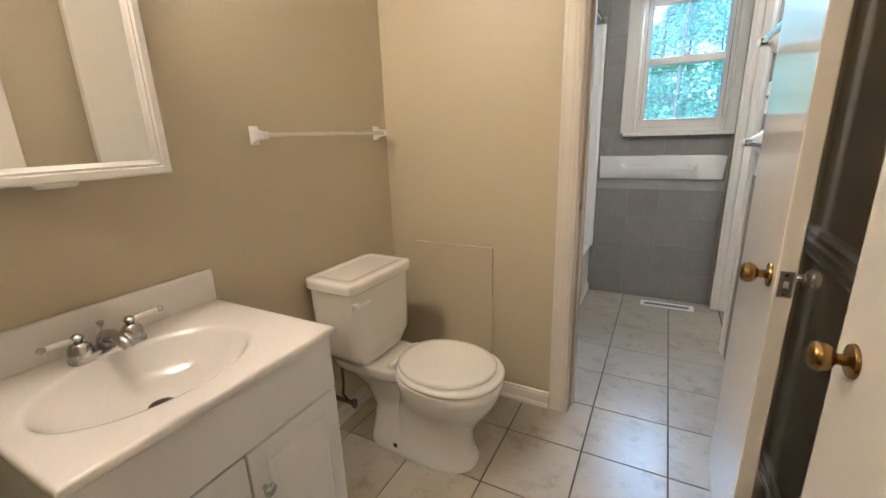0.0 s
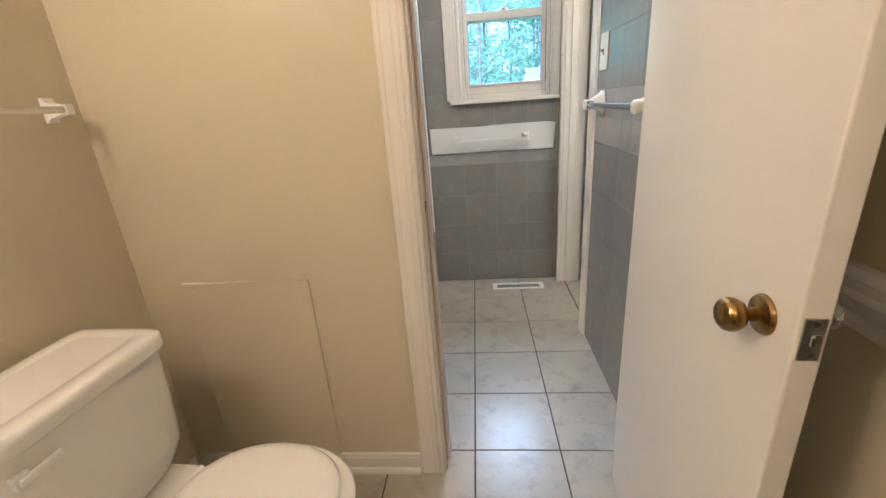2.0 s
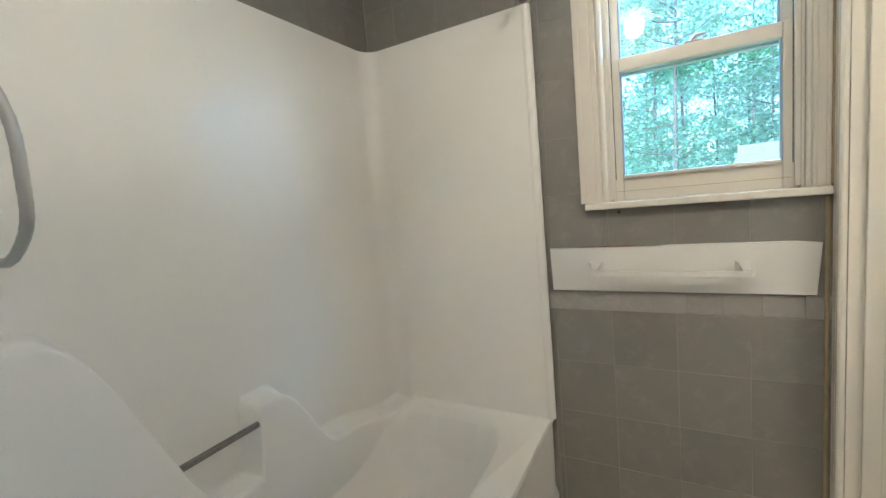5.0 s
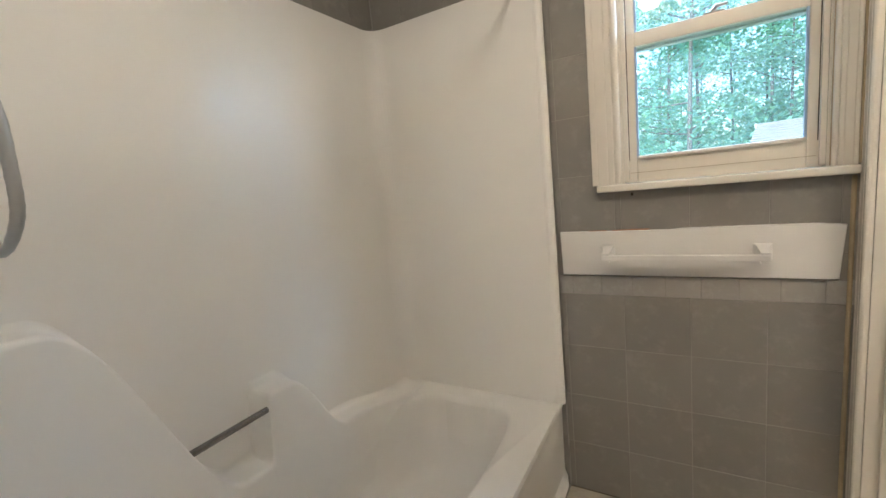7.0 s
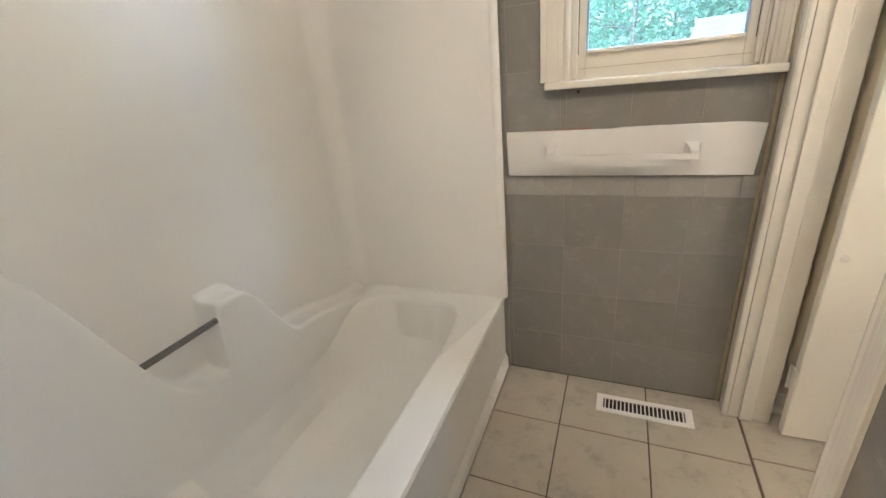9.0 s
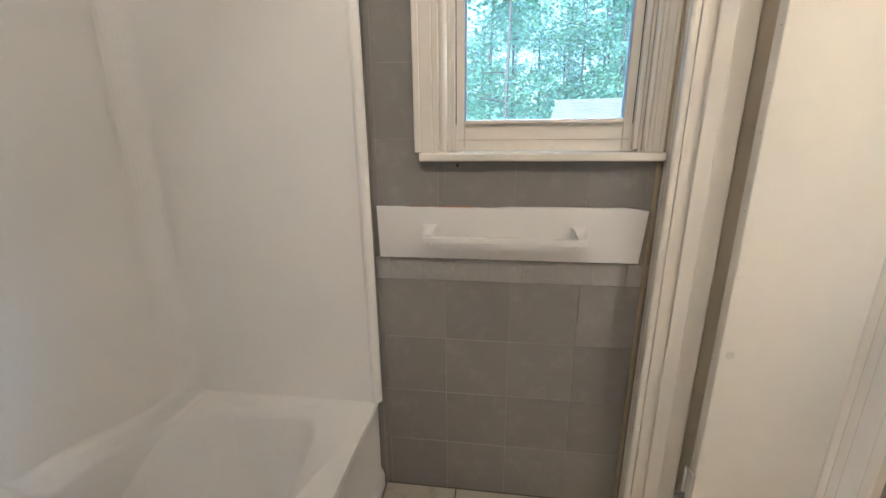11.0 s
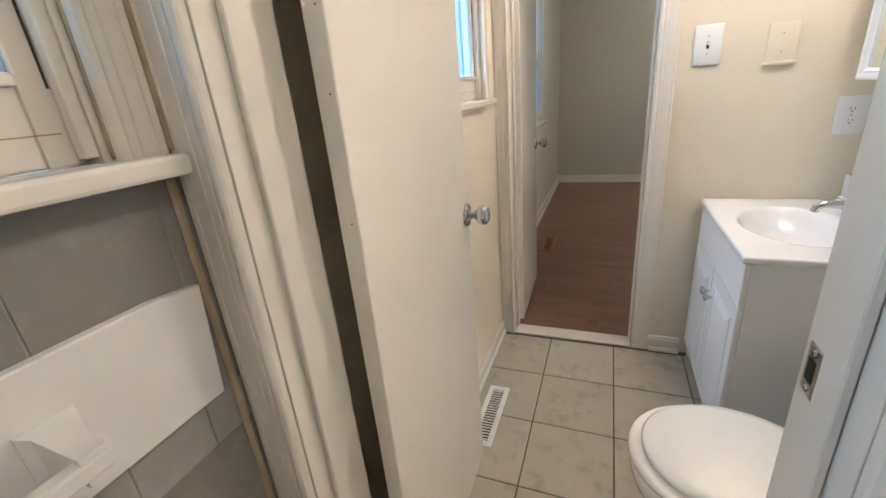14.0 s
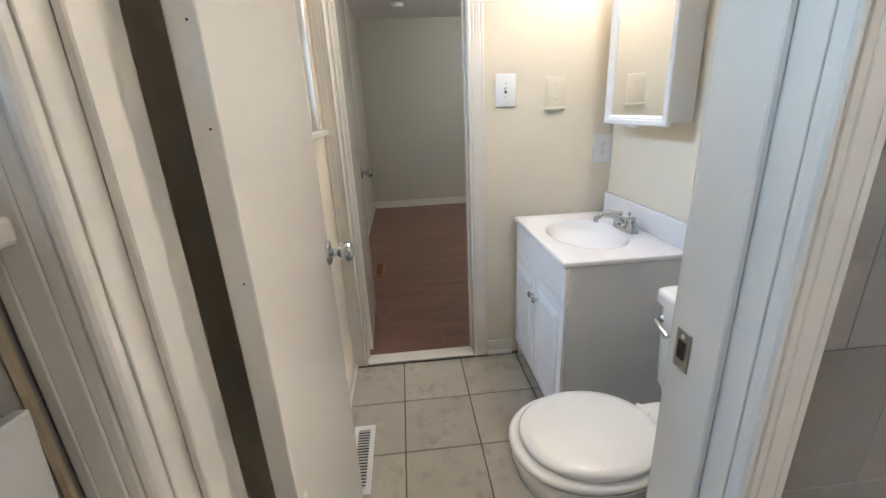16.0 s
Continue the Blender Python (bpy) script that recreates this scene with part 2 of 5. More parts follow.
# ---- mesh helpers ----
def add_box(bm, x0, x1, y0, y1, z0, z1, bevel=0.0, seg=2):
    part_bm = bmesh.new()
    bmesh.ops.create_cube(part_bm, size=1)
    for v in part_bm.verts:
        v.co = Vector(((x0 + x1) / 2 + v.co.x * (x1 - x0), (y0 + y1) / 2 + v.co.y * (y1 - y0), (z0 + z1) / 2 + v.co.z * (z1 - z0)))
    if bevel:
        bmesh.ops.bevel(part_bm, geom=part_bm.edges[:], offset=bevel, segments=seg, profile=0.5, affect="EDGES")
    return join(bm, part_bm)


def join(bm, other):
    m = bpy.data.meshes.new("tmp")
    other.to_mesh(m)
    other.free()
    bm.from_mesh(m)
    bpy.data.meshes.remove(m)
    return bm


def box(x0, x1, y0, y1, z0, z1, bevel=0.0, seg=2):
    return add_box(bmesh.new(), x0, x1, y0, y1, z0, z1, bevel, seg)


def boxes(*rows, bevel=0.0):
    bm = bmesh.new()
    for r in rows:
        add_box(bm, *r, bevel)
    return bm


def moved(bm, m):
    bmesh.ops.transform(bm, matrix=m, verts=bm.verts[:])
    return bm


def smooth(bm, angle=40):
    for f in bm.faces:
        f.smooth = f.calc_area() < 0.012
    for e in bm.edges:
        if len(e.link_faces) == 2 and e.calc_face_angle(0) > radians(angle):
            e.smooth = False
    return bm


def loft(rings, closed=True):
    """Skin rings of equal count, capped at both ends."""
    bm = bmesh.new()
    rows = [[bm.verts.new(p) for p in r] for r in rings]
    n = len(rows[0])
    for a, b in zip(rows, rows[1:]):
        for i in range(n if closed else n - 1):
            bm.faces.new((a[i], a[(i + 1) % n], b[(i + 1) % n], b[i]))
    if closed:
        bm.faces.new(rows[0][::-1])
        bm.faces.new(rows[-1])
    bmesh.ops.recalc_face_normals(bm, faces=bm.faces[:])
    return bm


def oval(cx, cy, z, rx, ry, power=2.0, n=36):
    pts = []
    for i in range(n):
        a = 2 * math.pi * i / n
        c, s = math.cos(a), math.sin(a)
        pts.append((cx + rx * math.copysign(abs(c) ** (2 / power), c), cy + ry * math.copysign(abs(s) ** (2 / power), s), z))
    return pts


def lathe(profile, n=24):
    """Turn (radius, height) rows round z."""
    return smooth(loft([[(r * math.cos(2 * math.pi * i / n), r * math.sin(2 * math.pi * i / n), h) for i in range(n)] for r, h in profile]))


def tube(points, r, n=10):
    """A round bar along a line of points."""
    pts = [Vector(p) for p in points]
    rings, side = [], None
    for i, p in enumerate(pts):
        d = (pts[min(i + 1, len(pts) - 1)] - pts[max(i - 1, 0)]).normalized()
        if side is None:
            side = d.orthogonal().normalized()
        side = (side - d * side.dot(d)).normalized()
        up = d.cross(side)
        k = r[i] if isinstance(r, (list, tuple)) else r
        rings.append([p + k * (math.cos(2 * math.pi * j / n) * side + math.sin(2 * math.pi * j / n) * up) for j in range(n)])
    return smooth(loft(rings))


def extrude(profile, length):
    """A profile in x and y drawn out along z from 0."""
    return loft([[(x, y, 0) for x, y in profile], [(x, y, length) for x, y in profile]])


def thing(name, place=None, label="", category="", group="", kind=""):
    ob = new(name)
    ob.empty_display_size = 0.05
    if place is not None:
        ob.matrix_world = place
    return tagged(ob, label, category, group, kind)


def part(name, bm, material, parent=None, label=""):
    me = bpy.data.meshes.new(name)
    bm.to_mesh(me)
    bm.free()
    me.materials.append(material)
    ob = new(name, me)
    ob.parent = parent
    return tagged(ob, label)


def setting(name, bm, material, label, category="wall"):
    return tagged(part(name, bm, material), label, category, kind="structure")


ALONG_Y = Matrix.Rotation(radians(-90), 4, "X")     # local z to world y
ALONG_X = Matrix.Rotation(radians(90), 4, "Y")      # local z to world x

# ---- plan ----
XW, XE_A, XE_B, X_C0, XE_C = -1.167, 0.50, 0.455, 0.585, 2.06
Y_A0, Y_AB, Y_B0, YN, YS_C = -0.17, 1.535, 1.640, 3.2, 1.85
H, DOOR_H = 2.38, 2.04
X_BED, Y_BED, YN_BED = 5.90, 0.30, 3.32

# ---- setting: walls ----
setting("wall_west_a", box(XW - 0.12, XW, Y_A0 - 0.12, Y_AB, 0, H), BEIGE, "smooth beige painted wall behind vanity and toilet")
setting("wall_west_b", box(XW - 0.12, XW, Y_AB + 0.002, YN + 0.14, 0, H), WALLGROUT, "grey tiled wall above the bathtub surround")
setting("wall_a_b", boxes((XW, -0.262, Y_AB, Y_B0, 0, H), (0.397, XE_A + 0.12, Y_AB, Y_B0, 0, H), (-0.262, 0.397, Y_AB, Y_B0, DOOR_H + 0.02, H)), BEIGE, "beige painted partition with a doorway into the bath")
setting("wall_east_a", box(XE_A, XE_A + 0.12, Y_A0 - 0.12, Y_AB, 0, H), BEIGE, "beige painted wall with a white chair rail")
setting("wall_south_a", boxes((XW, -0.50, Y_A0 - 0.12, Y_A0, 0, H), (0.37, XE_A, Y_A0 - 0.12, Y_A0, 0, H), (-0.50, 0.37, Y_A0 - 0.12, Y_A0, DOOR_H + 0.02, H)), BEIGE, "beige painted wall with the entrance doorway")
# Unseen box of walls, added to close off the space behind the start.
hx0, hx1, hy0 = -0.9, 0.95, -1.5
setting("hall_enclosure", boxes((hx0 - 0.1, hx0, hy0, Y_A0 - 0.12, 0, H), (hx1, hx1 + 0.1, hy0, Y_A0 - 0.12, 0, H), (hx0 - 0.1, hx1 + 0.1, hy0 - 0.1, hy0, 0, H), (0.62, hx1, -0.29, -0.17, 0, H)), BEIGE, "unseen beige walls added to close the space behind the entrance")

WB0, WB1, WZ0, WZ1 = -0.165, 0.385, 1.225, 2.12        # window opening of the bath
WC0, WC1 = 1.315, 1.865                                # window opening of the second toilet room
setting("wall_north_b", boxes((XW, WB0, YN + 0.0018, YN + 0.14, 0, H), (WB1, 0.52, YN + 0.0018, YN + 0.14, 0, H), (WB0, WB1, YN + 0.0018, YN + 0.14, 0, WZ0), (WB0, WB1, YN + 0.0018, YN + 0.14, WZ1, H)), WALLGROUT, "grey tiled outer wall under the bath window")
setting("wall_north_c", boxes((0.522, WC0, YN, YN + 0.14, 0, H), (WC1, XE_C + 0.12, YN, YN + 0.14, 0, H), (WC0, WC1, YN, YN + 0.14, 0, WZ0), (WC0, WC1, YN, YN + 0.14, WZ1, H)), CREAM, "cream painted outer wall behind the open door")
DC0, DC1 = 2.485, 3.120                                # doorway of the bath's east wall
setting("wall_east_b", boxes((XE_B + 0.0018, X_C0, Y_B0, DC0 - 0.02, 0, H), (XE_B + 0.0018, X_C0, DC1 + 0.02, YN, 0, H), (XE_B + 0.0018, X_C0, DC0 - 0.02, DC1 + 0.02, DOOR_H + 0.02, H)), WALLGROUT, "grey tiled partition with a doorway")
setting("wall_south_c", box(X_C0, XE_C, YS_C - 0.12, YS_C, 0, H), CREAM, "cream painted wall behind the vanity and toilet")
DD0, DD1 = 2.545, 3.130                                # doorway to the bedroom
setting("wall_east_c", boxes((XE_C, XE_C + 0.12, Y_BED, DD0 - 0.02, 0, H), (XE_C, XE_C + 0.12, DD1 + 0.02, YN, 0, H), (XE_C, XE_C + 0.12, DD0 - 0.02, DD1 + 0.02, DOOR_H + 0.02, H)), CREAM, "cream painted wall with switch plates and a bedroom doorway")
BW0, BW1, BZ0, BZ1 = 3.62, 4.35, 0.93, 2.05
setting("wall_north_bed", boxes((XE_C + 0.12, BW0, YN_BED, YN_BED + 0.05, 0, H), (BW1, X_BED, YN_BED, YN_BED + 0.05, 0, H), (BW0, BW1, YN_BED, YN_BED + 0.05, 0, BZ0), (BW0, BW1, YN_BED, YN_BED + 0.05, BZ1, H)), GREIGE, "greige bedroom wall with a window")
setting("wall_east_bed", box(X_BED, X_BED + 0.12, Y_BED - 0.12, YN_BED + 0.12, 0, H), GREIGE, "bare greige bedroom end wall")
setting("wall_south_bed", box(XE_C, X_BED, Y_BED - 0.12, Y_BED, 0, H), GREIGE, "plain greige bedroom wall")

# floors and ceilings
floor_bath = setting("floor", boxes((XW - 0.12, 2.122, -1.6, YN + 0.1, -0.12, -0.004)), FLOORGROUT, "mottled ceramic tile floor with brown grout", "floor")
floor_bed = setting("floor_bedroom", boxes((2.124, X_BED + 0.12, Y_BED - 0.12, YN_BED + 0.12, -0.12, -0.004)), BARE, "brown laminate plank bedroom floor", "floor")
setting("ceiling", box(XW - 0.12, XE_C + 0.12, -1.6, YN + 0.14, H, H + 0.08), CEILING, "white painted flat ceiling", "ceiling")
setting("ceiling_bedroom", box(XE_C + 0.124, X_BED + 0.12, Y_BED - 0.12, YN_BED + 0.12, H - 0.004, H + 0.08), CEILING, "white painted bedroom ceiling", "ceiling")
# Unseen slab added to keep daylight from leaking in above the ceilings.
setting("roof", box(XW - 0.5, X_BED + 0.5, -1.9, YN_BED + 0.5, H + 0.09, H + 0.3), ROOFING, "unseen slab added over the rooms against light leaks", "roof")

# ---- trim: casings, jambs, baseboards ----
CASING = [(0, 0), (0, 0.010), (0.003, 0.012), (0.014, 0.0127), (0.016, 0.0115), (0.018, 0.0129), (0.043, 0.0140), (0.0455, 0.0128), (0.048, 0.0142), (0.059, 0.0149), (0.062, 0.0132), (0.065, 0.0160), (0.069, 0.0178), (0.074, 0.0174), (0.078, 0.0145), (0.080, 0.010), (0.080, 0)]


def casing(parent, out, along, corner, width, height):
    """One upright moulding: 'corner' is its outer foot on the wall, 'along' points to the opening, 'out' into the room."""
    k = width / 0.08
    bm = extrude([(x * k, y) for x, y in CASING], height)
    a, o = Vector(along), Vector(out)
    m = Matrix(((a.x, o.x, 0, corner[0]), (a.y, o.y, 0, corner[1]), (0, 0, 1, corner[2]), (0, 0, 0, 1)))
    moved(bm, m)
    bmesh.ops.recalc_face_normals(bm, faces=bm.faces[:])
    return part("casing", bm, TRIM, parent)


def head_casing(parent, out, along, start, length, width):
    """The level moulding over an opening; 'start' is its top outer corner."""
    k = width / 0.08
    bm = extrude([(x * k, y) for x, y in CASING], length)
    a, o = Vector(along), Vector(out)
    m = Matrix(((0, o.x, a.x, start[0]), (0, o.y, a.y, start[1]), (-1, 0, 0, start[2]), (0, 0, 0, 1)))
    moved(bm, m)
    bmesh.ops.recalc_face_normals(bm, faces=bm.faces[:])
    return part("casing", bm, TRIM, parent)


def strike(parent, m):
    """A strike plate on a jamb: 22 x 70 mm, lip and dark latch hole, facing local +y."""
    p = part("strike_plate", moved(box(-0.015, 0.015, 0.0, 0.002, -0.030, 0.030, 0.0008, 1), m), STEEL, parent, "worn steel strike plate")
    part("latch_hole", moved(box(-0.007, 0.009, 0.0021, 0.0026, -0.014, 0.014), m), DARK, p)
    part("screw", moved(lathe([(0.0045, 0), (0.004, 0.0012), (0.0005, 0.0015)], 10), m @ Matrix.Translation((0, 0.0021, 0.022)) @ ALONG_Y), CHROME, p)
    part("screw", moved(lathe([(0.0045, 0), (0.004, 0.0012), (0.0005, 0.0015)], 10), m @ Matrix.Translation((0, 0.0021, -0.022)) @ ALONG_Y), CHROME, p)


# doorway between the first toilet room and the bath
d = thing("doorway_1", label="white painted door frame with fluted casing", category="doorway", kind="structure")
part("jamb", box(-0.262, -0.24, Y_AB - 0.001, Y_B0 + 0.001, 0, DOOR_H, 0.001, 1), TRIM, d)
part("jamb", box(0.375, 0.397, Y_AB - 0.001, Y_B0 + 0.001, 0, DOOR_H, 0.001, 1), TRIM, d)
part("jamb", box(-0.262, 0.397, Y_AB - 0.001, Y_B0 + 0.001, DOOR_H, DOOR_H + 0.019), TRIM, d)
part("door_stop", box(-0.2395, -0.228, 1.588, 1.630, 0, DOOR_H - 0.001, 0.002, 1), TRIM, d)
part("worn_edge", box(-0.2398, -0.2365, 1.574, 1.5875, 0.002, DOOR_H - 0.002, 0.001, 1), STRIPPED, d, "paint-stripped brown edge of the stop")
part("door_stop", box(0.366, 0.3745, 1.588, 1.630, 0, DOOR_H - 0.001, 0.002, 1), TRIM, d)
strike(d, pose(-0.24, 1.553, 0.965, 0, 0, -90))
casing(d, (0, -1, 0), (1, 0, 0), (-0.327, Y_AB, 0), 0.080, DOOR_H + 0.06)
casing(d, (0, -1, 0), (-1, 0, 0), (0.462, Y_AB, 0), 0.080, DOOR_H + 0.06)
head_casing(d, (0, -1, 0), (1, 0, 0), (-0.327, Y_AB - 0.001, DOOR_H + 0.09), 0.789, 0.080)

# doorway between the bath and the second toilet room
d = thing("doorway_2", label="white painted door frame with moulded casing beside the window", category="doorway", kind="structure")
part("jamb", box(XE_B + 0.001, X_C0 + 0.001, DC0 - 0.02, DC0, 0, DOOR_H, 0.001, 1), TRIM, d)
part("jamb", box(XE_B + 0.001, X_C0 + 0.001, DC1, DC1 + 0.02, 0, DOOR_H, 0.001, 1), TRIM, d)
part("jamb", box(XE_B + 0.001, X_C0 + 0.001, DC0 - 0.02, DC1 + 0.02, DOOR_H, DOOR_H + 0.019), TRIM, d)
part("door_stop", box(0.490, 0.532, DC1 - 0.011, DC1 - 0.0005, 0, DOOR_H - 0.001, 0.002, 1), TRIM, d)
part("door_stop", box(0.490, 0.532, DC0 + 0.0005, DC0 + 0.011, 0, DOOR_H - 0.001, 0.002, 1), TRIM, d)
strike(d, pose(0.565, DC0, 0.965))
casing(d, (-1, 0, 0), (0, -1, 0), (XE_B, 3.197, 0), 0.074, DOOR_H + 0.06)
casing(d, (-1, 0, 0), (0, 1, 0), (XE_B, 2.415, 0), 0.068, DOOR_H + 0.06)
head_casing(d, (-1, 0, 0), (0, 1, 0), (XE_B - 0.001, 2.415, DOOR_H + 0.09), 0.782, 0.074)
casing(d, (1, 0, 0), (0, 1, 0), (X_C0, 2.415, 0), 0.068, DOOR_H + 0.06)
part("caulk_strip", box(XE_B - 0.028, XE_B - 0.0165, YN - 0.006, YN + 0.001, 0, 1.21, 0.003, 1), CAULK_AND_SHADE, d, "yellowed caulk in the tile corner")

part("stripped_gap", box(0.4374, 0.4475, YN - 0.013, YN - 0.002, 1.242, 2.08, 0.002, 1), CAULK_AND_SHADE, d, "bare brown wood between the two casings")

# doorway to the bedroom
d = thing("doorway_3", label="white painted door frame into the bedroom", category="doorway", kind="structure")
for y0, y1 in ((DD0 - 0.02, DD0), (DD1, DD1 + 0.02)):
    part("jamb", box(XE_C - 0.001, XE_C + 0.121, y0, y1, 0, DOOR_H, 0.001, 1), TRIM, d)
part("jamb", box(XE_C - 0.001, XE_C + 0.121, DD0 - 0.02, DD1 + 0.02, DOOR_H, DOOR_H + 0.019), TRIM, d)
part("door_stop", box(2.10, 2.14, DD0 + 0.0005, DD0 + 0.011, 0.012, DOOR_H, 0.002, 1), TRIM, d)
part("door_stop", box(2.10, 2.14, DD1 - 0.011, DD1 - 0.0005, 0.012, DOOR_H, 0.002, 1), TRIM, d)
casing(d, (-1, 0, 0), (0, 1, 0), (XE_C, 2.472, 0), 0.074, DOOR_H + 0.06)
casing(d, (-1, 0, 0), (0, -1, 0), (XE_C, 3.1985, 0), 0.068, DOOR_H + 0.06)
head_casing(d, (-1, 0, 0), (0, 1, 0), (XE_C - 0.001, 2.472, DOOR_H + 0.09), 0.7265, 0.074)
part("threshold", box(2.045, 2.135, DD0 + 0.0015, DD1 - 0.0015, 0.0, 0.011, 0.004, 2), TRIM, d, "worn cream threshold strip")
part("latch_face", box(2.15, 2.152, DD1 - 0.003, DD1 - 0.0005, 0.93, 0.99), STEEL, d)

# entrance doorway behind the start
d = thing("doorway_4", label="white painted entrance door frame", category="doorway", kind="structure")
part("jamb", box(-0.50, -0.48, Y_A0 - 0.121, Y_A0 + 0.001, 0, DOOR_H), TRIM, d)
part("jamb", box(0.35, 0.37, Y_A0 - 0.121, Y_A0 + 0.001, 0, DOOR_H), TRIM, d)
casing(d, (0, 1, 0), (1, 0, 0), (-0.56, Y_A0, 0), 0.074, DOOR_H + 0.06)

BASE = [(0, 0), (0.020, 0), (0.020, 0.010), (0.016, 0.019), (0.011, 0.022), (0.011, 0.062), (0.008, 0.068), (0.008, 0.076), (0.004, 0.080), (0, 0.080)]


def baseboard(start, along, out, length, scale=1.0):
    bm = extrude([(x * scale, y * scale) for x, y in BASE], length)
    a, o = Vector(along), Vector(out)
    m = Matrix(((o.x, 0, a.x, start[0]), (o.y, 0, a.y, start[1]), (0, 1, 0, start[2]), (0, 0, 0, 1)))
    moved(bm, m)
    bmesh.ops.recalc_face_normals(bm, faces=bm.faces[:])
    return tagged(part("baseboard", bm, TRIM), "white painted baseboard with shoe moulding", "baseboard", kind="structure")


baseboard((XW, Y_AB, 0), (1, 0, 0), (0, -1, 0), 0.838)
baseboard((XW, 0.55, 0), (0, 1, 0), (1, 0, 0), Y_AB - 0.55 - 0.021)
baseboard((XE_A, Y_A0, 0), (0, 1, 0), (-1, 0, 0), Y_AB - Y_A0)
baseboard((XE_C, 2.335, 0), (0, 1, 0), (-1, 0, 0), 0.135)
baseboard((0.60, YN, 0), (1, 0, 0), (0, -1, 0), XE_C - 0.60 - 0.018)
baseboard((X_BED, Y_BED, 0), (0, 1, 0), (-1, 0, 0), YN_BED - Y_BED, 1.15)
baseboard((XE_C + 0.12, YN_BED, 0), (1, 0, 0), (0, -1, 0), X_BED - XE_C - 0.15, 1.15)
baseboard((X_C0, YS_C, 0), (1, 0, 0), (0, 1, 0), 0.78)

RAIL = [(0, 0), (0.010, 0.004), (0.014, 0.018), (0.012, 0.030), (0.022, 0.044), (0.026, 0.060), (0.020, 0.070), (0.022, 0.088), (0.012, 0.100), (0, 0.104)]
bm = extrude(RAIL, Y_AB - Y_A0 - 0.002)
moved(bm, Matrix(((-1, 0, 0, XE_A), (0, 0, 1, Y_A0), (0, 1, 0, 0.855), (0, 0, 0, 1))))
bmesh.ops.recalc_face_normals(bm, faces=bm.faces[:])
tagged(part("chair_rail", bm, TRIM), "glossy white moulded chair rail on the beige wall", "chair rail", kind="structure")


# ---- windows ----
def window(name, x0, x1, y, z0, z1, meet, left, right, label, sill_left, sill_right):
    """A double-hung window in an opening of a wall facing -y: liner, two sashes, casing, stool, catch."""
    w = thing(name, label=label, category="window", kind="structure")
    frame_bm = boxes((x0, x0 + 0.012, y + 0.004, y + 0.139, z0, z1), (x1 - 0.012, x1, y + 0.004, y + 0.139, z0, z1), (x0 + 0.012, x1 - 0.012, y + 0.004, y + 0.139, z1 - 0.012, z1), (x0 + 0.012, x1 - 0.012, y + 0.03, y + 0.139, z0, z0 + 0.012))
    part("window_frame", frame_bm, TRIM, w)
    part("outer_channel", boxes((x0 + 0.012, x0 + 0.030, y + 0.075, y + 0.137, z0 + 0.012, z1 - 0.012), (x1 - 0.030, x1 - 0.012, y + 0.075, y + 0.137, z0 + 0.012, z1 - 0.012)), VINYL, w, "blue-grey outer track")
    part("side_track", boxes((x0 + 0.0125, x0 + 0.026, y + 0.006, y + 0.022, z0 + 0.02, z1 - 0.012), (x1 - 0.026, x1 - 0.0125, y + 0.006, y + 0.022, z0 + 0.02, z1 - 0.012), bevel=0.002), TRIM, w)

    def sash(yy, za, zb, low, top, side):
        s = part("sash", boxes((x0 + 0.015, x0 + 0.015 + side, yy, yy + 0.034, za, zb), (x1 - 0.015 - side, x1 - 0.015, yy, yy + 0.034, za, zb), (x0 + 0.015 + side, x1 - 0.015 - side, yy + 0.001, yy + 0.033, za, za + low), (x0 + 0.015 + side, x1 - 0.015 - side, yy + 0.001, yy + 0.033, zb - top, zb), bevel=0.003), TRIM, w)
        g = part("pane", box(x0 + 0.012 + side, x1 - 0.012 - side, yy + 0.015, yy + 0.019, za + low - 0.003, zb - top + 0.003), GLASS, s, "clear glass pane")
        g.visible_shadow = False
        part("glazing_bead", boxes((x0 + 0.015 + side, x0 + 0.022 + side, yy + 0.003, yy + 0.014, za + low, zb - top), (x1 - 0.022 - side, x1 - 0.015 - side, yy + 0.003, yy + 0.014, za + low, zb - top), bevel=0.002), VINYL, s, "blue-grey glazing bead")
        return s

    # Solid black strips draw the shade between side track and sash.
    part("track_gap_shade", boxes((x0 + 0.0262, x0 + 0.0285, y + 0.0225, y + 0.0236, z0 + 0.09, z1 - 0.02), (x1 - 0.0285, x1 - 0.0262, y + 0.0225, y + 0.0236, z0 + 0.09, z1 - 0.02)), BLACKENED, w, "black strip painting the shaded gap beside the sash")
    low = sash(y + 0.024, z0 + 0.0143, meet + 0.03, 0.084, 0.045, 0.036)
    part("lift_rail", box(x0 + 0.055, x1 - 0.055, y + 0.010, y + 0.026, z0 + 0.092, z0 + 0.104, 0.003), TRIM, low)
    # A brown strip paints the groove's line of shadow across the sash.
    part("shadow_groove", box(x0 + 0.03, x1 - 0.03, y + 0.0228, y + 0.0242, z0 + 0.0466, z0 + 0.048), CAULK_AND_SHADE, low, "thin seam with its shadow painted brown")
    sash(y + 0.066, meet - 0.02, z1 - 0.014, 0.045, 0.045, 0.034)
    cx = (x0 + x1) / 2
    c = part("sash_lock", box(cx - 0.028, cx + 0.028, y + 0.026, y + 0.055, meet + 0.0295, meet + 0.036, 0.003), STEEL, w, "grey metal sash lock")
    part("lock_lever", tube([(cx - 0.004, y + 0.04, meet + 0.037), (cx + 0.006, y + 0.036, meet + 0.050), (cx + 0.034, y + 0.034, meet + 0.050)], [0.008, 0.007, 0.005], 8), STEEL, c)
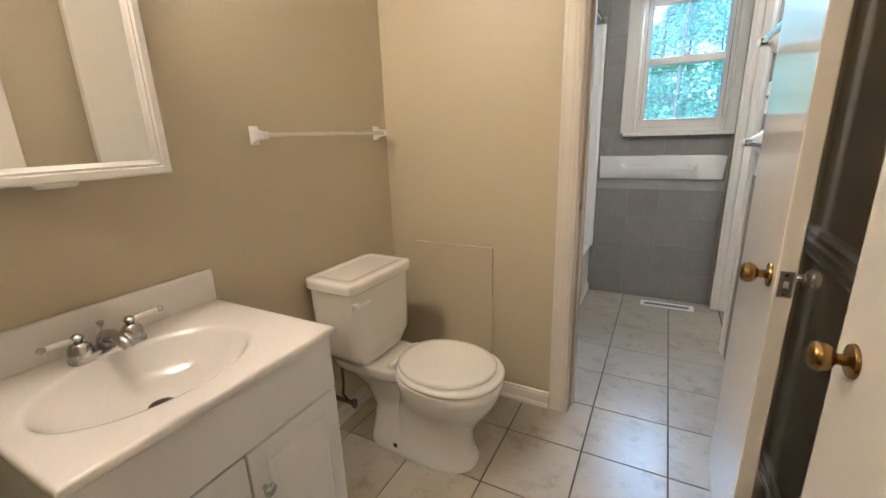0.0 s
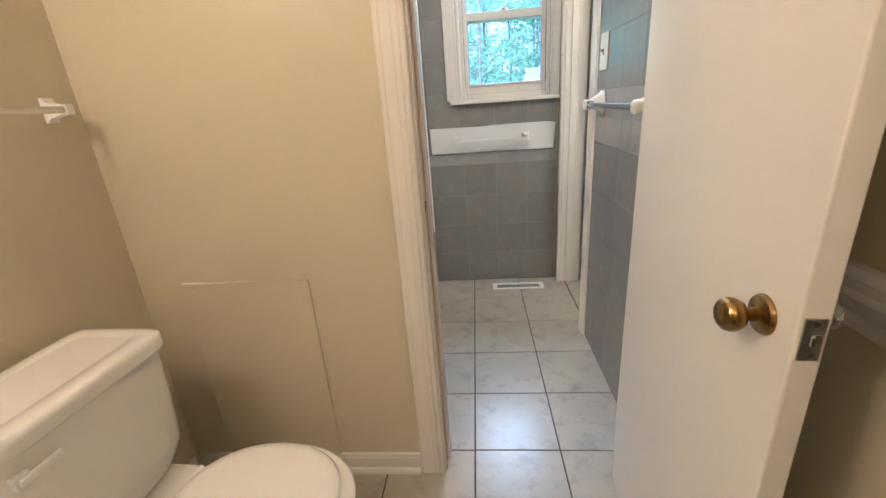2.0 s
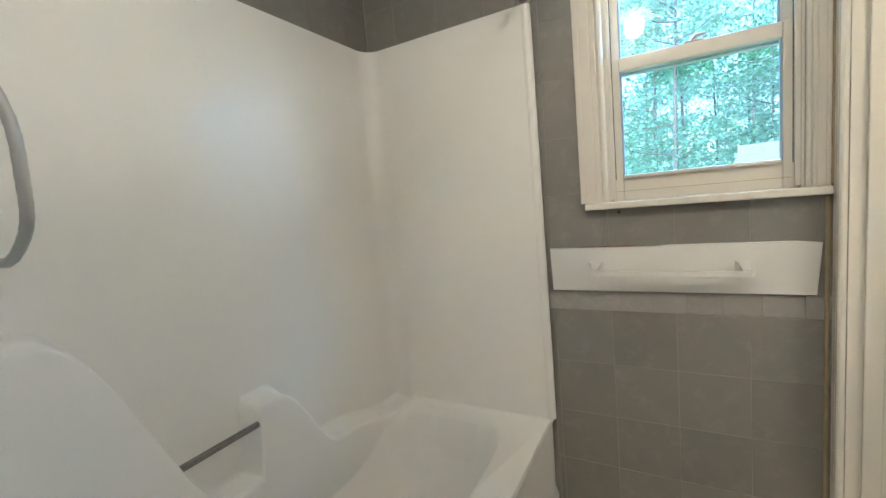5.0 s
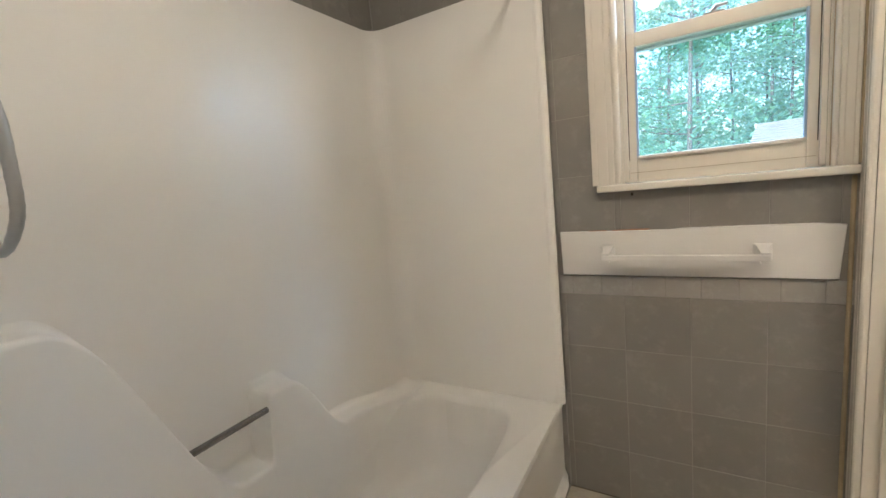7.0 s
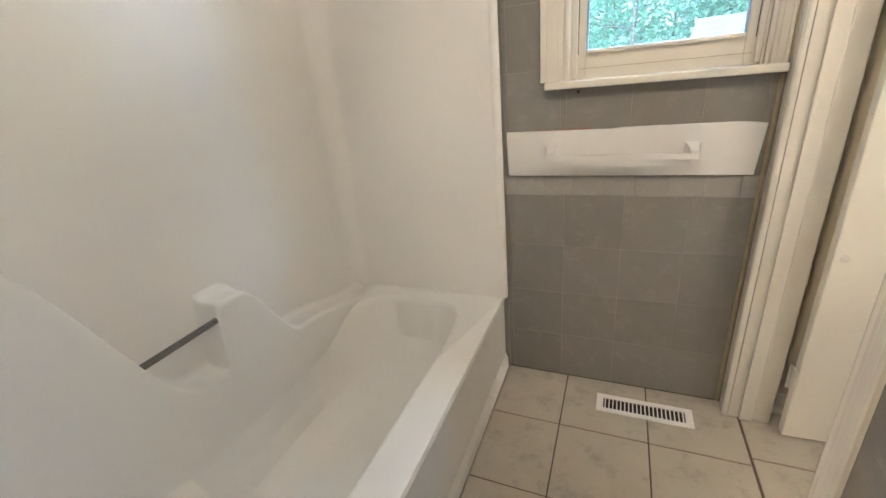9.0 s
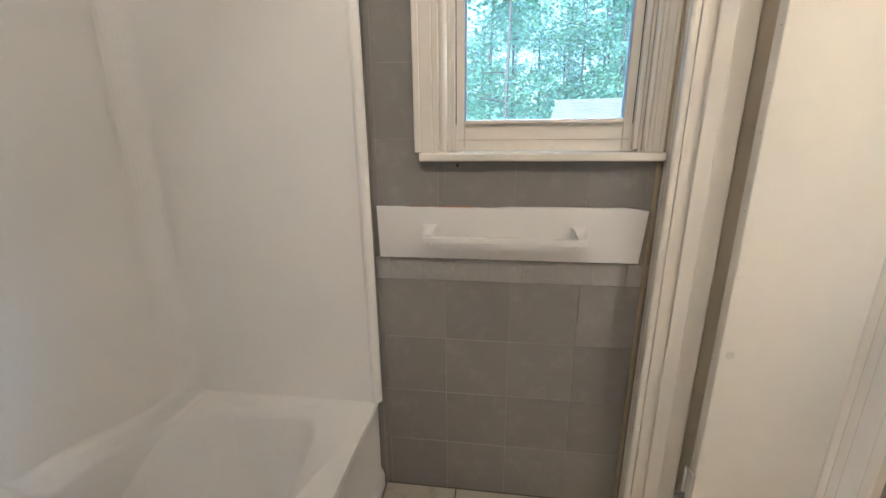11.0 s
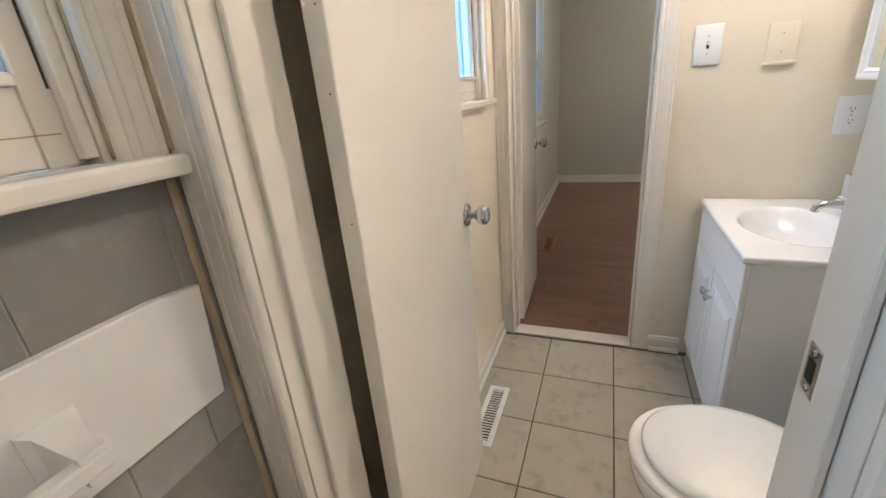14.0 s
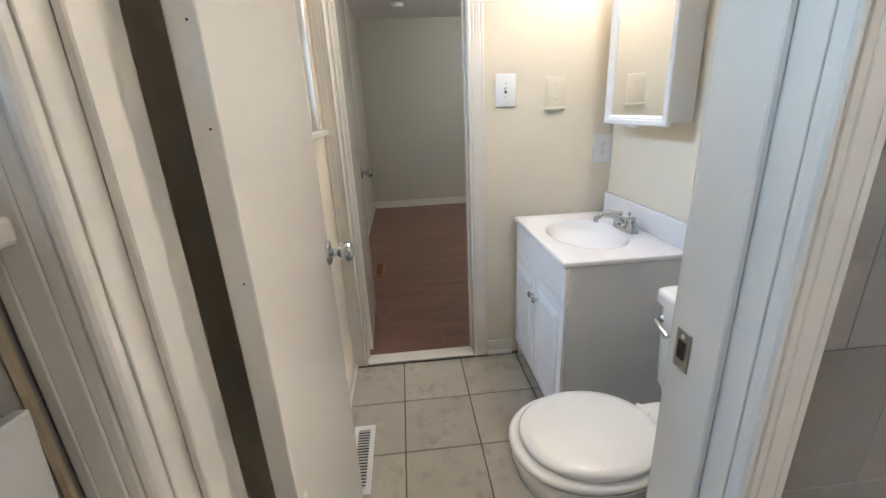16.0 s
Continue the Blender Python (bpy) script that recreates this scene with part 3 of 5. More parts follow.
    casing(w, (0, -1, 0), (1, 0, 0), (left, y, z0 + 0.014), x0 - left + 0.004, z1 - z0 + 0.02)
    casing(w, (0, -1, 0), (-1, 0, 0), (right, y, z0 + 0.014), right - x1 + 0.004, z1 - z0 + 0.02)
    head_casing(w, (0, -1, 0), (1, 0, 0), (left, y - 0.001, z1 + 0.10), right - left, 0.085)
    part("window_sill", boxes((sill_left, sill_right, y - 0.045, y - 0.0005, z0 - 0.010, z0 + 0.014), (x0 + 0.0125, x1 - 0.0125, y - 0.003, y + 0.0295, z0 + 0.0005, z0 + 0.0138), bevel=0.005), TRIM, w, "rounded white painted window stool")
    return w


win_b = window("window_1", WB0, WB1, YN, WZ0, WZ1, 1.70, -0.258, 0.437, "white double-hung window with worn paint looking onto trees", -0.240, 0.436)
part("caulk_bead", boxes((WB1 - 0.006, WB1 + 0.001, YN - 0.004, YN + 0.0018, WZ0 + 0.016, 2.1), bevel=0.002), CAULK_AND_SHADE, win_b, "yellowed caulk inside the casing")
part("nail_hole", box(-0.135, -0.127, YN - 0.006, YN - 0.001, 1.196, 1.206, 0.001, 1), BLACKENED, win_b)
window("window_2", WC0, WC1, YN, WZ0, WZ1, 1.70, 1.235, 1.93, "white double-hung window partly behind an open door", 1.245, 1.915)
window("window_3", BW0, BW1, YN_BED, BZ0, BZ1, 1.5, 3.54, 4.43, "white double-hung bedroom window", 3.54, 4.43)


# ---- doors ----
def knob_set(parent, at, out, material, label, size=1.0):
    """A rosette, neck and knob standing out from a door face."""
    turn = Vector(out).to_track_quat("Z", "Y").to_matrix().to_4x4()
    m = Matrix.Translation(at) @ turn @ Matrix.Scale(size, 4)
    k = part("door_knob", moved(lathe([(0.0115, 0.006), (0.0115, 0.026), (0.014, 0.030), (0.022, 0.034), (0.0275, 0.044), (0.0285, 0.052), (0.026, 0.061), (0.019, 0.067), (0.008, 0.069), (0.0005, 0.069)]), m), material, parent, label)
    part("rosette", moved(lathe([(0.034, 0.0005), (0.034, 0.003), (0.031, 0.008), (0.022, 0.010), (0.0125, 0.012), (0.012, 0.0125)]), m), material, k)



def door(name, place, length, knob_at, brass, label, latch=True, back_knob=True, knob_size=1.0):
    """A flush door: hinge edge at local x=0, leaf along +x, 35 mm thick from y=0 to y=0.035."""
    o = thing(name, place, label, "door")
    leaf = part("leaf", box(0, length, 0, 0.035, 0.012, DOOR_H - 0.006, 0.003), DOOR, o)
    mat = BRASS if brass else CHROME
    word = "aged brass knob" if brass else "chrome knob"
    knob_set(o, (knob_at, 0.0, 0.94), (0, -1, 0), mat, word, knob_size)
    if back_knob:
        knob_set(o, (knob_at, 0.035, 0.94), (0, 1, 0), CHROME if name == "bath_door" else mat, "tarnished knob", 0.76)
    if latch:
        p = part("latch_plate", box(length - 0.0005, length + 0.002, 0.005, 0.030, 0.911, 0.969, 0.0008, 1), STEEL, o, "scuffed steel latch plate")
        part("latch_bolt", box(length + 0.0015, length + 0.009, 0.012, 0.024, 0.932, 0.950, 0.003), CHROME, p)
        for z in (0.919, 0.961):
            part("screw", moved(lathe([(0.0042, 0), (0.0036, 0.0012), (0.0005, 0.0014)], 10), Matrix.Translation((length + 0.002, 0.0175, z)) @ ALONG_X), BLACKENED, p)
    for z in (0.24, 1.78):
        h = part("hinge", moved(lathe([(0.0055, -0.045), (0.006, -0.044), (0.006, 0.044), (0.0055, 0.045)], 12), Matrix.Translation((-0.006, 0.038, z))), DOOR, o, "painted-over hinge")
        part("hinge_leaf", box(-0.004, 0.0, 0.004, 0.036, z - 0.044, z + 0.044, 0.0008, 1), DOOR, h)
    return o


def leaf_pose(hinge, end):
    """A door pose from its hinge corner towards its free corner, on the face nearest the walker."""
    a = math.degrees(math.atan2(end[1] - hinge[1], end[0] - hinge[0]))
    return pose(hinge[0], hinge[1], 0, 0, 0, a)


# leaf along -y: local +y then points to +x
bath_door = door("bath_door", leaf_pose((0.322, 1.500), (0.286, 0.872)), 0.629, 0.566, True, "open white flush door with an aged brass knob", knob_size=0.84)
door("entrance_door", leaf_pose((0.353, -0.155), (0.353, 0.602)), 0.757, 0.692, True, "open white entrance door with a polished brass knob", latch=False)
toilet_door = door("toilet_door", leaf_pose((0.605, 3.056), (1.212, 3.080)), 0.612, 0.585, False, "white flush door swung open before a window", back_knob=False)
part("scuff_mark", lathe([(0.013, 0.0), (0.011, 0.0006), (0.0005, 0.0007)], 16), SMUDGE, toilet_door, "grey scuff spot").matrix_local = Matrix.Translation((0.028, 0.0002, 0.70)) @ Matrix.Rotation(radians(90), 4, "X")
for z in (1.52, 1.40, 1.29, 1.10):
    part("nail_hole", moved(lathe([(0.0016, 0), (0.0014, 0.0004), (0.0004, 0.0005)], 8), Matrix.Translation((-0.0002, 0.012, z)) @ Matrix.Rotation(radians(-90), 4, "Y")), BLACKENED, toilet_door)
door("bedroom_door", leaf_pose((2.186, 3.105), (2.79, 3.125)), 0.60, 0.54, False, "white bedroom door standing open", back_knob=False)

# ---- bathtub and surround ----
tub = thing("bathtub", label="white fibreglass bathtub with moulded three-wall surround", category="bathtub")
TX0, TX1, TY0, TY1, RIM = XW, -0.405, Y_B0, YN, 0.387
cx, cy = -0.796, (TY0 + TY1) / 2


def tub_basin():
    """Rim, rounded well and apron in one skin, as rings from the apron's foot over the rim and down the well."""
    n = 64

    def ring(kx, ky, z, power, dx=0.0):
        return oval(cx + dx, cy, z, kx, ky, power, n)

    def rect(x0, x1, y0, y1, z):
        pts = []
        for px, py, _ in oval(0, 0, 0, 1, 1, 60, n):
            pts.append((x0 + (px + 1) / 2 * (x1 - x0), y0 + (py + 1) / 2 * (y1 - y0), z))
        return pts
    y0, y1 = TY0 + 0.002, TY1 - 0.002
    rows = [rect(TX0 + 0.002, TX1, y0, y1, 0.0), rect(TX0 + 0.002, TX1, y0, y1, 0.05), rect(TX0 + 0.002, TX1 - 0.012, y0, y1, 0.08), rect(TX0 + 0.002, TX1 - 0.010, y0, y1, RIM - 0.03),
            rect(TX0 + 0.002, TX1 - 0.003, y0, y1, RIM - 0.012), rect(TX0 + 0.002, TX1 - 0.009, y0, y1, RIM),
            ring(0.266, 0.665, RIM, 5), ring(0.258, 0.655, RIM - 0.006, 5), ring(0.251, 0.645, RIM - 0.025, 5), ring(0.234, 0.61, 0.20, 4.5), ring(0.214, 0.575, 0.12, 4.2), ring(0.19, 0.52, 0.088, 4), ring(0.10, 0.40, 0.080, 3)]
    return smooth(loft(rows), 50)


part("basin", tub_basin(), FIBRE, tub)
ST = 1.975


def surround():
    """Back and two end panels with large rounded inner corners."""
    xb, xf, ya, yb, r = XW + 0.030, TX1 - 0.012, Y_B0 + 0.035, YN - 0.045, 0.07
    line = [(xf, ya)]
    for k in range(9):
        a = radians(90 * k / 8)
        line.append((xb + r - r * math.sin(a), ya + r - r * math.cos(a)))
    for k in range(9):
        a = radians(90 * k / 8)
        line.append((xb + r - r * math.cos(a), yb - r + r * math.sin(a)))
    line.append((xf, yb))
    back = [(xf, TY1 - 0.003), (XW + 0.003, TY1 - 0.003), (XW + 0.003, TY0 + 0.003), (xf, TY0 + 0.003)]
    full = line + back
    return smooth(loft([[(x, y, RIM - 0.004) for x, y in full], [(x, y, ST) for x, y in full]]), 35)


sur = part("surround", surround(), FIBRE, tub, "glossy white moulded wall surround")
bead = bmesh.new()
for y in (YN - 0.030,):
    join(bead, tube([(TX1 - 0.010, y, RIM), (TX1 - 0.010, y, ST)], 0.019, 14))
part("front_flange", bead, FIBRE, tub, "rounded front edge of the end panel")
part("front_flange", tube([(TX1 - 0.010, Y_B0 + 0.022, RIM), (TX1 - 0.010, Y_B0 + 0.022, ST)], 0.019, 14), FIBRE, tub)


def ease(a, b, u):
    return a + (b - a) * (0.5 - 0.5 * math.cos(math.pi * min(1, max(0, u))))


def ledge_top(y):
    """Height of the moulded ledge along the back wall: high hump, pocket with the bar, shelf block, low rim."""
    if y < 2.23:
        return ease(1.09, 0.53, (y - 1.88) / 0.35)
    if y < 2.306:
        return 0.53
    if y < 2.336:
        return ease(0.53, 0.740, (y - 2.306) / 0.030)
    if y < 2.410:
        return 0.740
    if y < 2.63:
        return ease(0.740, 0.485, (y - 2.410) / 0.22)
    return ease(0.485, 0.402, (y - 2.63) / 0.42)


def moulded_ledge(wall_x, front_x, r=0.016, f=0.030):
    """One soft skin: front face, rounded nose, flat top and a hollow fillet into the wall, column by column."""
    ys = [1.692 + 0.0125 * k for k in range(46)] + [2.268 + 0.0035 * k for k in range(21)] + [2.342 + 0.0125 * k for k in range(63)]
    rings = []
    for y in sorted(ys):
        t = ledge_top(y)
        ring = [(wall_x - 0.01, y, 0.12), (front_x - 0.004, y, 0.12), (front_x, y, 0.30), (front_x, y, min(t - r, max(0.31, t - 0.08)))]
        ring += [(front_x - r + r * math.cos(a), y, t - r + r * math.sin(a)) for a in [radians(18 * k) for k in range(6)]]
        ring += [(wall_x + f - f * math.sin(a), y, t + f - f * math.cos(a)) for a in [radians(18 * k) for k in range(6)]]
        ring.append((wall_x - 0.01, y, t + f))
        rings.append(ring)
    return smooth(loft(rings), 70)


part("moulded_shelf", moulded_ledge(XW + 0.028, -1.040), FIBRE, tub)
part("grab_bar", tube([(-1.056, 2.05, 0.690), (-1.056, 2.335, 0.690)], 0.0095, 14), DARKSTEEL, tub, "dull steel grab bar")
part("sealant", boxes((TX1 - 0.002, TX1 + 0.005, TY0 + 0.005, TY1 - 0.004, 0.0, 0.007), (TX1 + 0.000, TX1 + 0.005, YN - 0.007, YN - 0.001, 0.0, 1.98), bevel=0.002), WALLGROUT, tub, "dingy sealant bead")

hose = thing("shower_hose", label="grey ribbed shower hose hanging in a loop", category="shower hose")
ctrl = [Vector(p) for p in ((-0.80, 1.715, 1.66), (-0.71, 1.775, 1.56), (-0.664, 1.80, 1.45), (-0.652, 1.80, 1.36), (-0.675, 1.80, 1.30), (-0.772, 1.80, 1.262), (-0.86, 1.79, 1.30), (-0.89, 1.755, 1.42), (-0.86, 1.715, 1.58))]
pts = []
for a, p, q, z in zip(ctrl[:1] + ctrl, ctrl, ctrl[1:], ctrl[2:] + ctrl[-1:]):
    for k in range(8):
        u = k / 8
        pts.append(0.5 * (2 * p + (q - a) * u + (2 * a - 5 * p + 4 * q - z) * u * u + (3 * p - a - 3 * q + z) * u ** 3))
part("hose", tube(pts, [0.0068 + 0.0006 * (k % 2) for k in range(len(pts))], 12), HOSE, hose)
part("holder", box(-0.89, -0.77, Y_B0 + 0.035, 1.725, 1.57, 1.70, 0.01), CHROME, hose, "chrome hose holder")
part("valve", moved(lathe([(0.06, 0), (0.06, 0.006), (0.03, 0.012), (0.022, 0.05), (0.0005, 0.052)]), Matrix.Translation((-0.80, Y_B0 + 0.035, 1.20)) @ ALONG_Y), CHROME, hose, "chrome wall outlet")

rod = thing("shower_rod", label="chrome shower curtain rod above the bathtub", category="curtain rod")
part("rod", tube([(-0.425, Y_B0 + 0.004, 2.005), (-0.425, YN - 0.004, 2.005)], 0.0125, 14), CHROME, rod)
for y, s in ((YN - 0.003, -1), (Y_B0 + 0.003, 1)):
    part("flange", moved(lathe([(0.032, 0), (0.030, 0.008), (0.018, 0.014), (0.016, 0.026), (0.0125, 0.027)]), Matrix.Translation((-0.425, y, 2.005)) @ Matrix.Rotation(radians(-90 * s), 4, "X")), STEEL, rod, "dull round rod flange")


# ---- toilets ----
def toilet(name, place, lever, label):
    """Two-piece toilet, back at local y=0, facing +y."""
    t = thing(name, place, label, "toilet")
    base = [oval(0, 0.450, 0.0, 0.112, 0.205, 2.6), oval(0, 0.450, 0.018, 0.112, 0.205, 2.6), oval(0, 0.450, 0.030, 0.106, 0.198, 2.5), oval(0, 0.455, 0.09, 0.095, 0.180, 2.4), oval(0, 0.470, 0.16, 0.092, 0.172, 2.3),
            oval(0, 0.490, 0.21, 0.105, 0.185, 2.2), oval(0, 0.520, 0.26, 0.135, 0.192, 2.2), oval(0, 0.535, 0.31, 0.162, 0.205, 2.2), oval(0, 0.540, 0.35, 0.174, 0.211, 2.2), oval(0, 0.540, 0.382, 0.178, 0.213, 2.2), oval(0, 0.540, 0.388, 0.170, 0.205, 2.2)]
    bowl = part("bowl", smooth(loft(base), 60), PORCELAIN, t)
    trap = [oval(0, 0.30, 0.0, 0.105, 0.13, 3), oval(0, 0.30, 0.02, 0.105, 0.13, 3), oval(0, 0.30, 0.06, 0.095, 0.12, 3), oval(0, 0.29, 0.16, 0.062, 0.11, 2.4), oval(0, 0.25, 0.26, 0.072, 0.13, 2.4), oval(0, 0.22, 0.33, 0.11, 0.16, 3)]
    part("trapway", smooth(loft(trap), 60), PORCELAIN, bowl)
    part("deck", smooth(loft([oval(0, 0.20, 0.322, 0.10, 0.17, 4), oval(0, 0.20, 0.345, 0.125, 0.185, 4), oval(0, 0.20, 0.378, 0.130, 0.19, 4), oval(0, 0.20, 0.386, 0.124, 0.184, 4)]), 60), PORCELAIN, bowl)
    for s in (-1, 1):
        part("bolt_hole", moved(lathe([(0.011, 0), (0.009, 0.003), (0.0005, 0.004)], 10), Matrix.Translation((s * 0.105, 0.335, 0.040)) @ Matrix.Rotation(radians(90 * s), 4, "Y")), BLACKENED, bowl, "rusted bolt opening")
    tank = [oval(0, 0.135, 0.388, 0.120, 0.085, 6), oval(0, 0.135, 0.392, 0.140, 0.100, 6), oval(0, 0.135, 0.45, 0.182, 0.110, 8), oval(0, 0.135, 0.60, 0.190, 0.113, 8), oval(0, 0.135, 0.718, 0.193, 0.115, 8)]
    tk = part("tank", smooth(loft(tank), 45), PORCELAIN, t)
    lid = [oval(0, 0.137, 0.702, 0.197, 0.122, 9), oval(0, 0.137, 0.706, 0.202, 0.127, 9), oval(0, 0.137, 0.728, 0.202, 0.127, 9), oval(0, 0.137, 0.739, 0.200, 0.125, 10), oval(0, 0.137, 0.744, 0.194, 0.119, 10), oval(0, 0.137, 0.7452, 0.188, 0.113, 10), oval(0, 0.135, 0.7466, 0.160, 0.084, 10), oval(0, 0.135, 0.7446, 0.157, 0.081, 10), oval(0, 0.135, 0.7446, 0.150, 0.074, 10)]
    part("tank_lid", smooth(moved(loft(lid), Matrix.Translation((0, 0, 0.010))), 50), PORCELAIN, t)
    seat = [oval(0, 0.545, 0.389, 0.172, 0.200, 2.15), oval(0, 0.545, 0.392, 0.181, 0.211, 2.15), oval(0, 0.545, 0.402, 0.184, 0.214, 2.15), oval(0, 0.545, 0.410, 0.179, 0.208, 2.15), oval(0, 0.545, 0.412, 0.171, 0.200, 2.15)]
    st = part("seat", smooth(loft(seat), 60), SEATWHITE, t)
    lidr = [oval(0, 0.533, 0.4135, 0.158, 0.186, 2.1), oval(0, 0.533, 0.4150, 0.165, 0.194, 2.1), oval(0, 0.533, 0.424, 0.167, 0.196, 2.1), oval(0, 0.533, 0.432, 0.160, 0.189, 2.1), oval(0, 0.533, 0.4345, 0.14, 0.165, 2.1), oval(0, 0.533, 0.435, 0.05, 0.06, 2.0)]
    part("seat_lid", smooth(loft(lidr), 60), SEATWHITE, t)
    for s in (-1, 1):
        part("seat_hinge", box(s * 0.075 - 0.022, s * 0.075 + 0.022, 0.318, 0.346, 0.386, 0.412, 0.006), SEATWHITE, st)
    part("seat_hinge_bar", tube([(-0.10, 0.332, 0.405), (0.10, 0.332, 0.405)], 0.008), SEATWHITE, st)
    if lever == "white":
        l = part("flush_lever", box(0.100, 0.178, 0.252, 0.262, 0.655, 0.670, 0.004), PLASTIC, tk, "white plastic flush lever")
        part("lever_hub", box(0.155, 0.182, 0.238, 0.256, 0.648, 0.676, 0.004), PLASTIC, tk)
    else:
        part("flush_lever", tube([(0.165, 0.252, 0.66), (0.163, 0.266, 0.658), (0.13, 0.272, 0.650), (0.095, 0.272, 0.640)], [0.007, 0.008, 0.007, 0.009], 12), CHROME, tk, "chrome flush lever")
        part("lever_hub", moved(lathe([(0.014, 0), (0.014, 0.006), (0.009, 0.011), (0.0005, 0.012)]), Matrix.Translation((0.165, 0.242, 0.66)) @ ALONG_Y), CHROME, tk)
    return t


toilet("toilet", pose(XW + 0.014, 1.082, 0, 0, 0, -92), "white", "white two-piece toilet with closed lid against a beige wall")
toilet("toilet", pose(0.993, YS_C + 0.008, 0), "chrome", "white two-piece toilet with closed lid and chrome lever")

v = thing("water_supply_valve", label="corroded angle valve with braided supply hose", category="valve")
part("supply_tube", tube([(-1.08, 0.975, 0.40), (-1.075, 0.97, 0.33), (-1.06, 0.955, 0.27), (-1.08, 0.965, 0.21), (-1.075, 0.98, 0.175)], 0.006), DARKSTEEL, v, "bent grey supply tube")
part("valve_body", tube([(XW + 0.002, 0.98, 0.165), (-1.04, 0.98, 0.165)], 0.010), DARKSTEEL, v)
part("valve_handle", moved(smooth(loft([oval(0, 0, 0, 0.022, 0.014), oval(0, 0, 0.010, 0.024, 0.016), oval(0, 0, 0.014, 0.018, 0.011)])), Matrix.Translation((-1.04, 0.98, 0.165)) @ ALONG_X), DARKSTEEL, v, "tarnished oval handle")
part("wall_flange", moved(lathe([(0.028, 0), (0.024, 0.005), (0.012, 0.008)]), Matrix.Translation((XW + 0.001, 0.98, 0.165)) @ ALONG_X), DARKSTEEL, v)


# ---- vanities ----
def vanity(place, w, depth, top_z, label, off):
    """Cabinet with drawer front and two raised-panel doors; back at local y=0, facing +y."""
    c = thing("vanity_cabinet", place, label, "vanity cabinet")
    hw, d0 = w / 2 - 0.012, depth - 0.028
    zt = top_z - 0.022
    for x0, x1 in ((-hw, -hw + 0.016), (hw - 0.016, hw)):
        part("side_panel", box(x0, x1, 0.002, d0, 0.0, zt, 0.001, 1), LAMINATE, c)
    part("back_panel", box(-hw + 0.016, hw - 0.016, 0.002, 0.010, 0.09, zt), LAMINATE, c)
    part("bottom_panel", box(-hw + 0.016, hw - 0.016, 0.010, d0 - 0.002, 0.085, 0.10), LAMINATE, c)
    # The recess's darkness is put into the board's near-black colour.
    part("toe_kick", box(-hw + 0.016, hw - 0.016, d0 - 0.065, d0 - 0.055, 0.0, 0.085), BLACKENED, c, "recessed toe kick coloured dark for its shade")
    part("top_rail", box(-hw + 0.016, hw - 0.016, d0 - 0.018, d0 - 0.001, zt - 0.02, zt), LAMINATE, c)
    part("drawer_front", box(-hw, hw, d0 + 0.001, d0 + 0.017, zt - 0.150, zt - 0.004, 0.003), LAMINATE, c)
    za, zb = 0.090, zt - 0.1555
    for s in (-1, 1):
        x0, x1 = (0.0025, hw) if s > 0 else (-hw, -0.0025)
        dr = part("cabinet_door", box(x0, x1, d0 + 0.001, d0 + 0.017, za, zb, 0.003), LAMINATE, c)
        px0, px1, pz0, pz1, yy = x0 + 0.052, x1 - 0.052, za + 0.055, zb - 0.055, d0 + 0.017
        rect = lambda g, y: [(px0 + g, y, pz0 + g), (px1 - g, y, pz0 + g), (px1 - g, y, pz1 - g), (px0 + g, y, pz1 - g)]
        part("raised_panel", loft([rect(-0.006, yy - 0.001), rect(-0.006, yy + 0.002), rect(0.0, yy + 0.004), rect(0.004, yy + 0.001), rect(0.022, yy + 0.006), rect(0.024, yy + 0.0065)]), LAMINATE, dr)
        kx = s * 0.028
        k = part("cabinet_knob", moved(lathe([(0.006, 0), (0.006, 0.010), (0.012, 0.014), (0.0155, 0.019), (0.0145, 0.024), (0.006, 0.027), (0.0005, 0.027)], 20), Matrix.Translation((kx, d0 + 0.017, zb - 0.105)) @ ALONG_Y), CHROME, dr, "round chrome knob")
    t = thing("sink_countertop", place, "white cultured-marble vanity top with integral oval basin", "countertop")
    n, bx, by, rx, ry = 72, off, depth * 0.54, 0.212, 0.156

    def rim(g, z):
        pts = []
        for i in range(n):
            a = 2 * math.pi * i / n
            cx_, sx_ = math.cos(a), math.sin(a)
            kx = ((w / 2 - g - bx) if cx_ > 0 else (w / 2 - g + bx)) / max(abs(cx_), 1e-6)
            ky = ((depth - g - by) if sx_ > 0 else (by - 0.003)) / max(abs(sx_), 1e-6)
            k = min(kx, ky)
            pts.append((bx + k * cx_, by + k * sx_, z))
        for px, py in ((g - w / 2, 0.003), (w / 2 - g, 0.003), (g - w / 2, depth - g), (w / 2 - g, depth - g)):
            near = min(range(n), key=lambda i: (pts[i][0] - px) ** 2 + (pts[i][1] - py) ** 2)
            pts[near] = (px, py, z)
        return pts
    ring = lambda k, z: oval(bx, by, z, rx * k, ry * k, 2.0, n)
    rows = [rim(0.006, top_z - 0.022), rim(0.0, top_z - 0.018), rim(0.0, top_z - 0.005), rim(0.005, top_z), rim(0.010, top_z), ring(1.09, top_z), ring(1.05, top_z - 0.0006), ring(1.01, top_z - 0.002), ring(0.97, top_z - 0.010), ring(0.90, top_z - 0.031), ring(0.78, top_z - 0.059), ring(0.60, top_z - 0.080), ring(0.36, top_z - 0.092), ring(0.14, top_z - 0.097)]
    shell = loft(rows)
    under = [f for f in shell.faces if len(f.verts) == n and f.calc_center_median().z > top_z - 0.05]
    bmesh.ops.delete(shell, geom=under, context="FACES_ONLY")
    part("top", smooth(shell, 50), MARBLE, t)
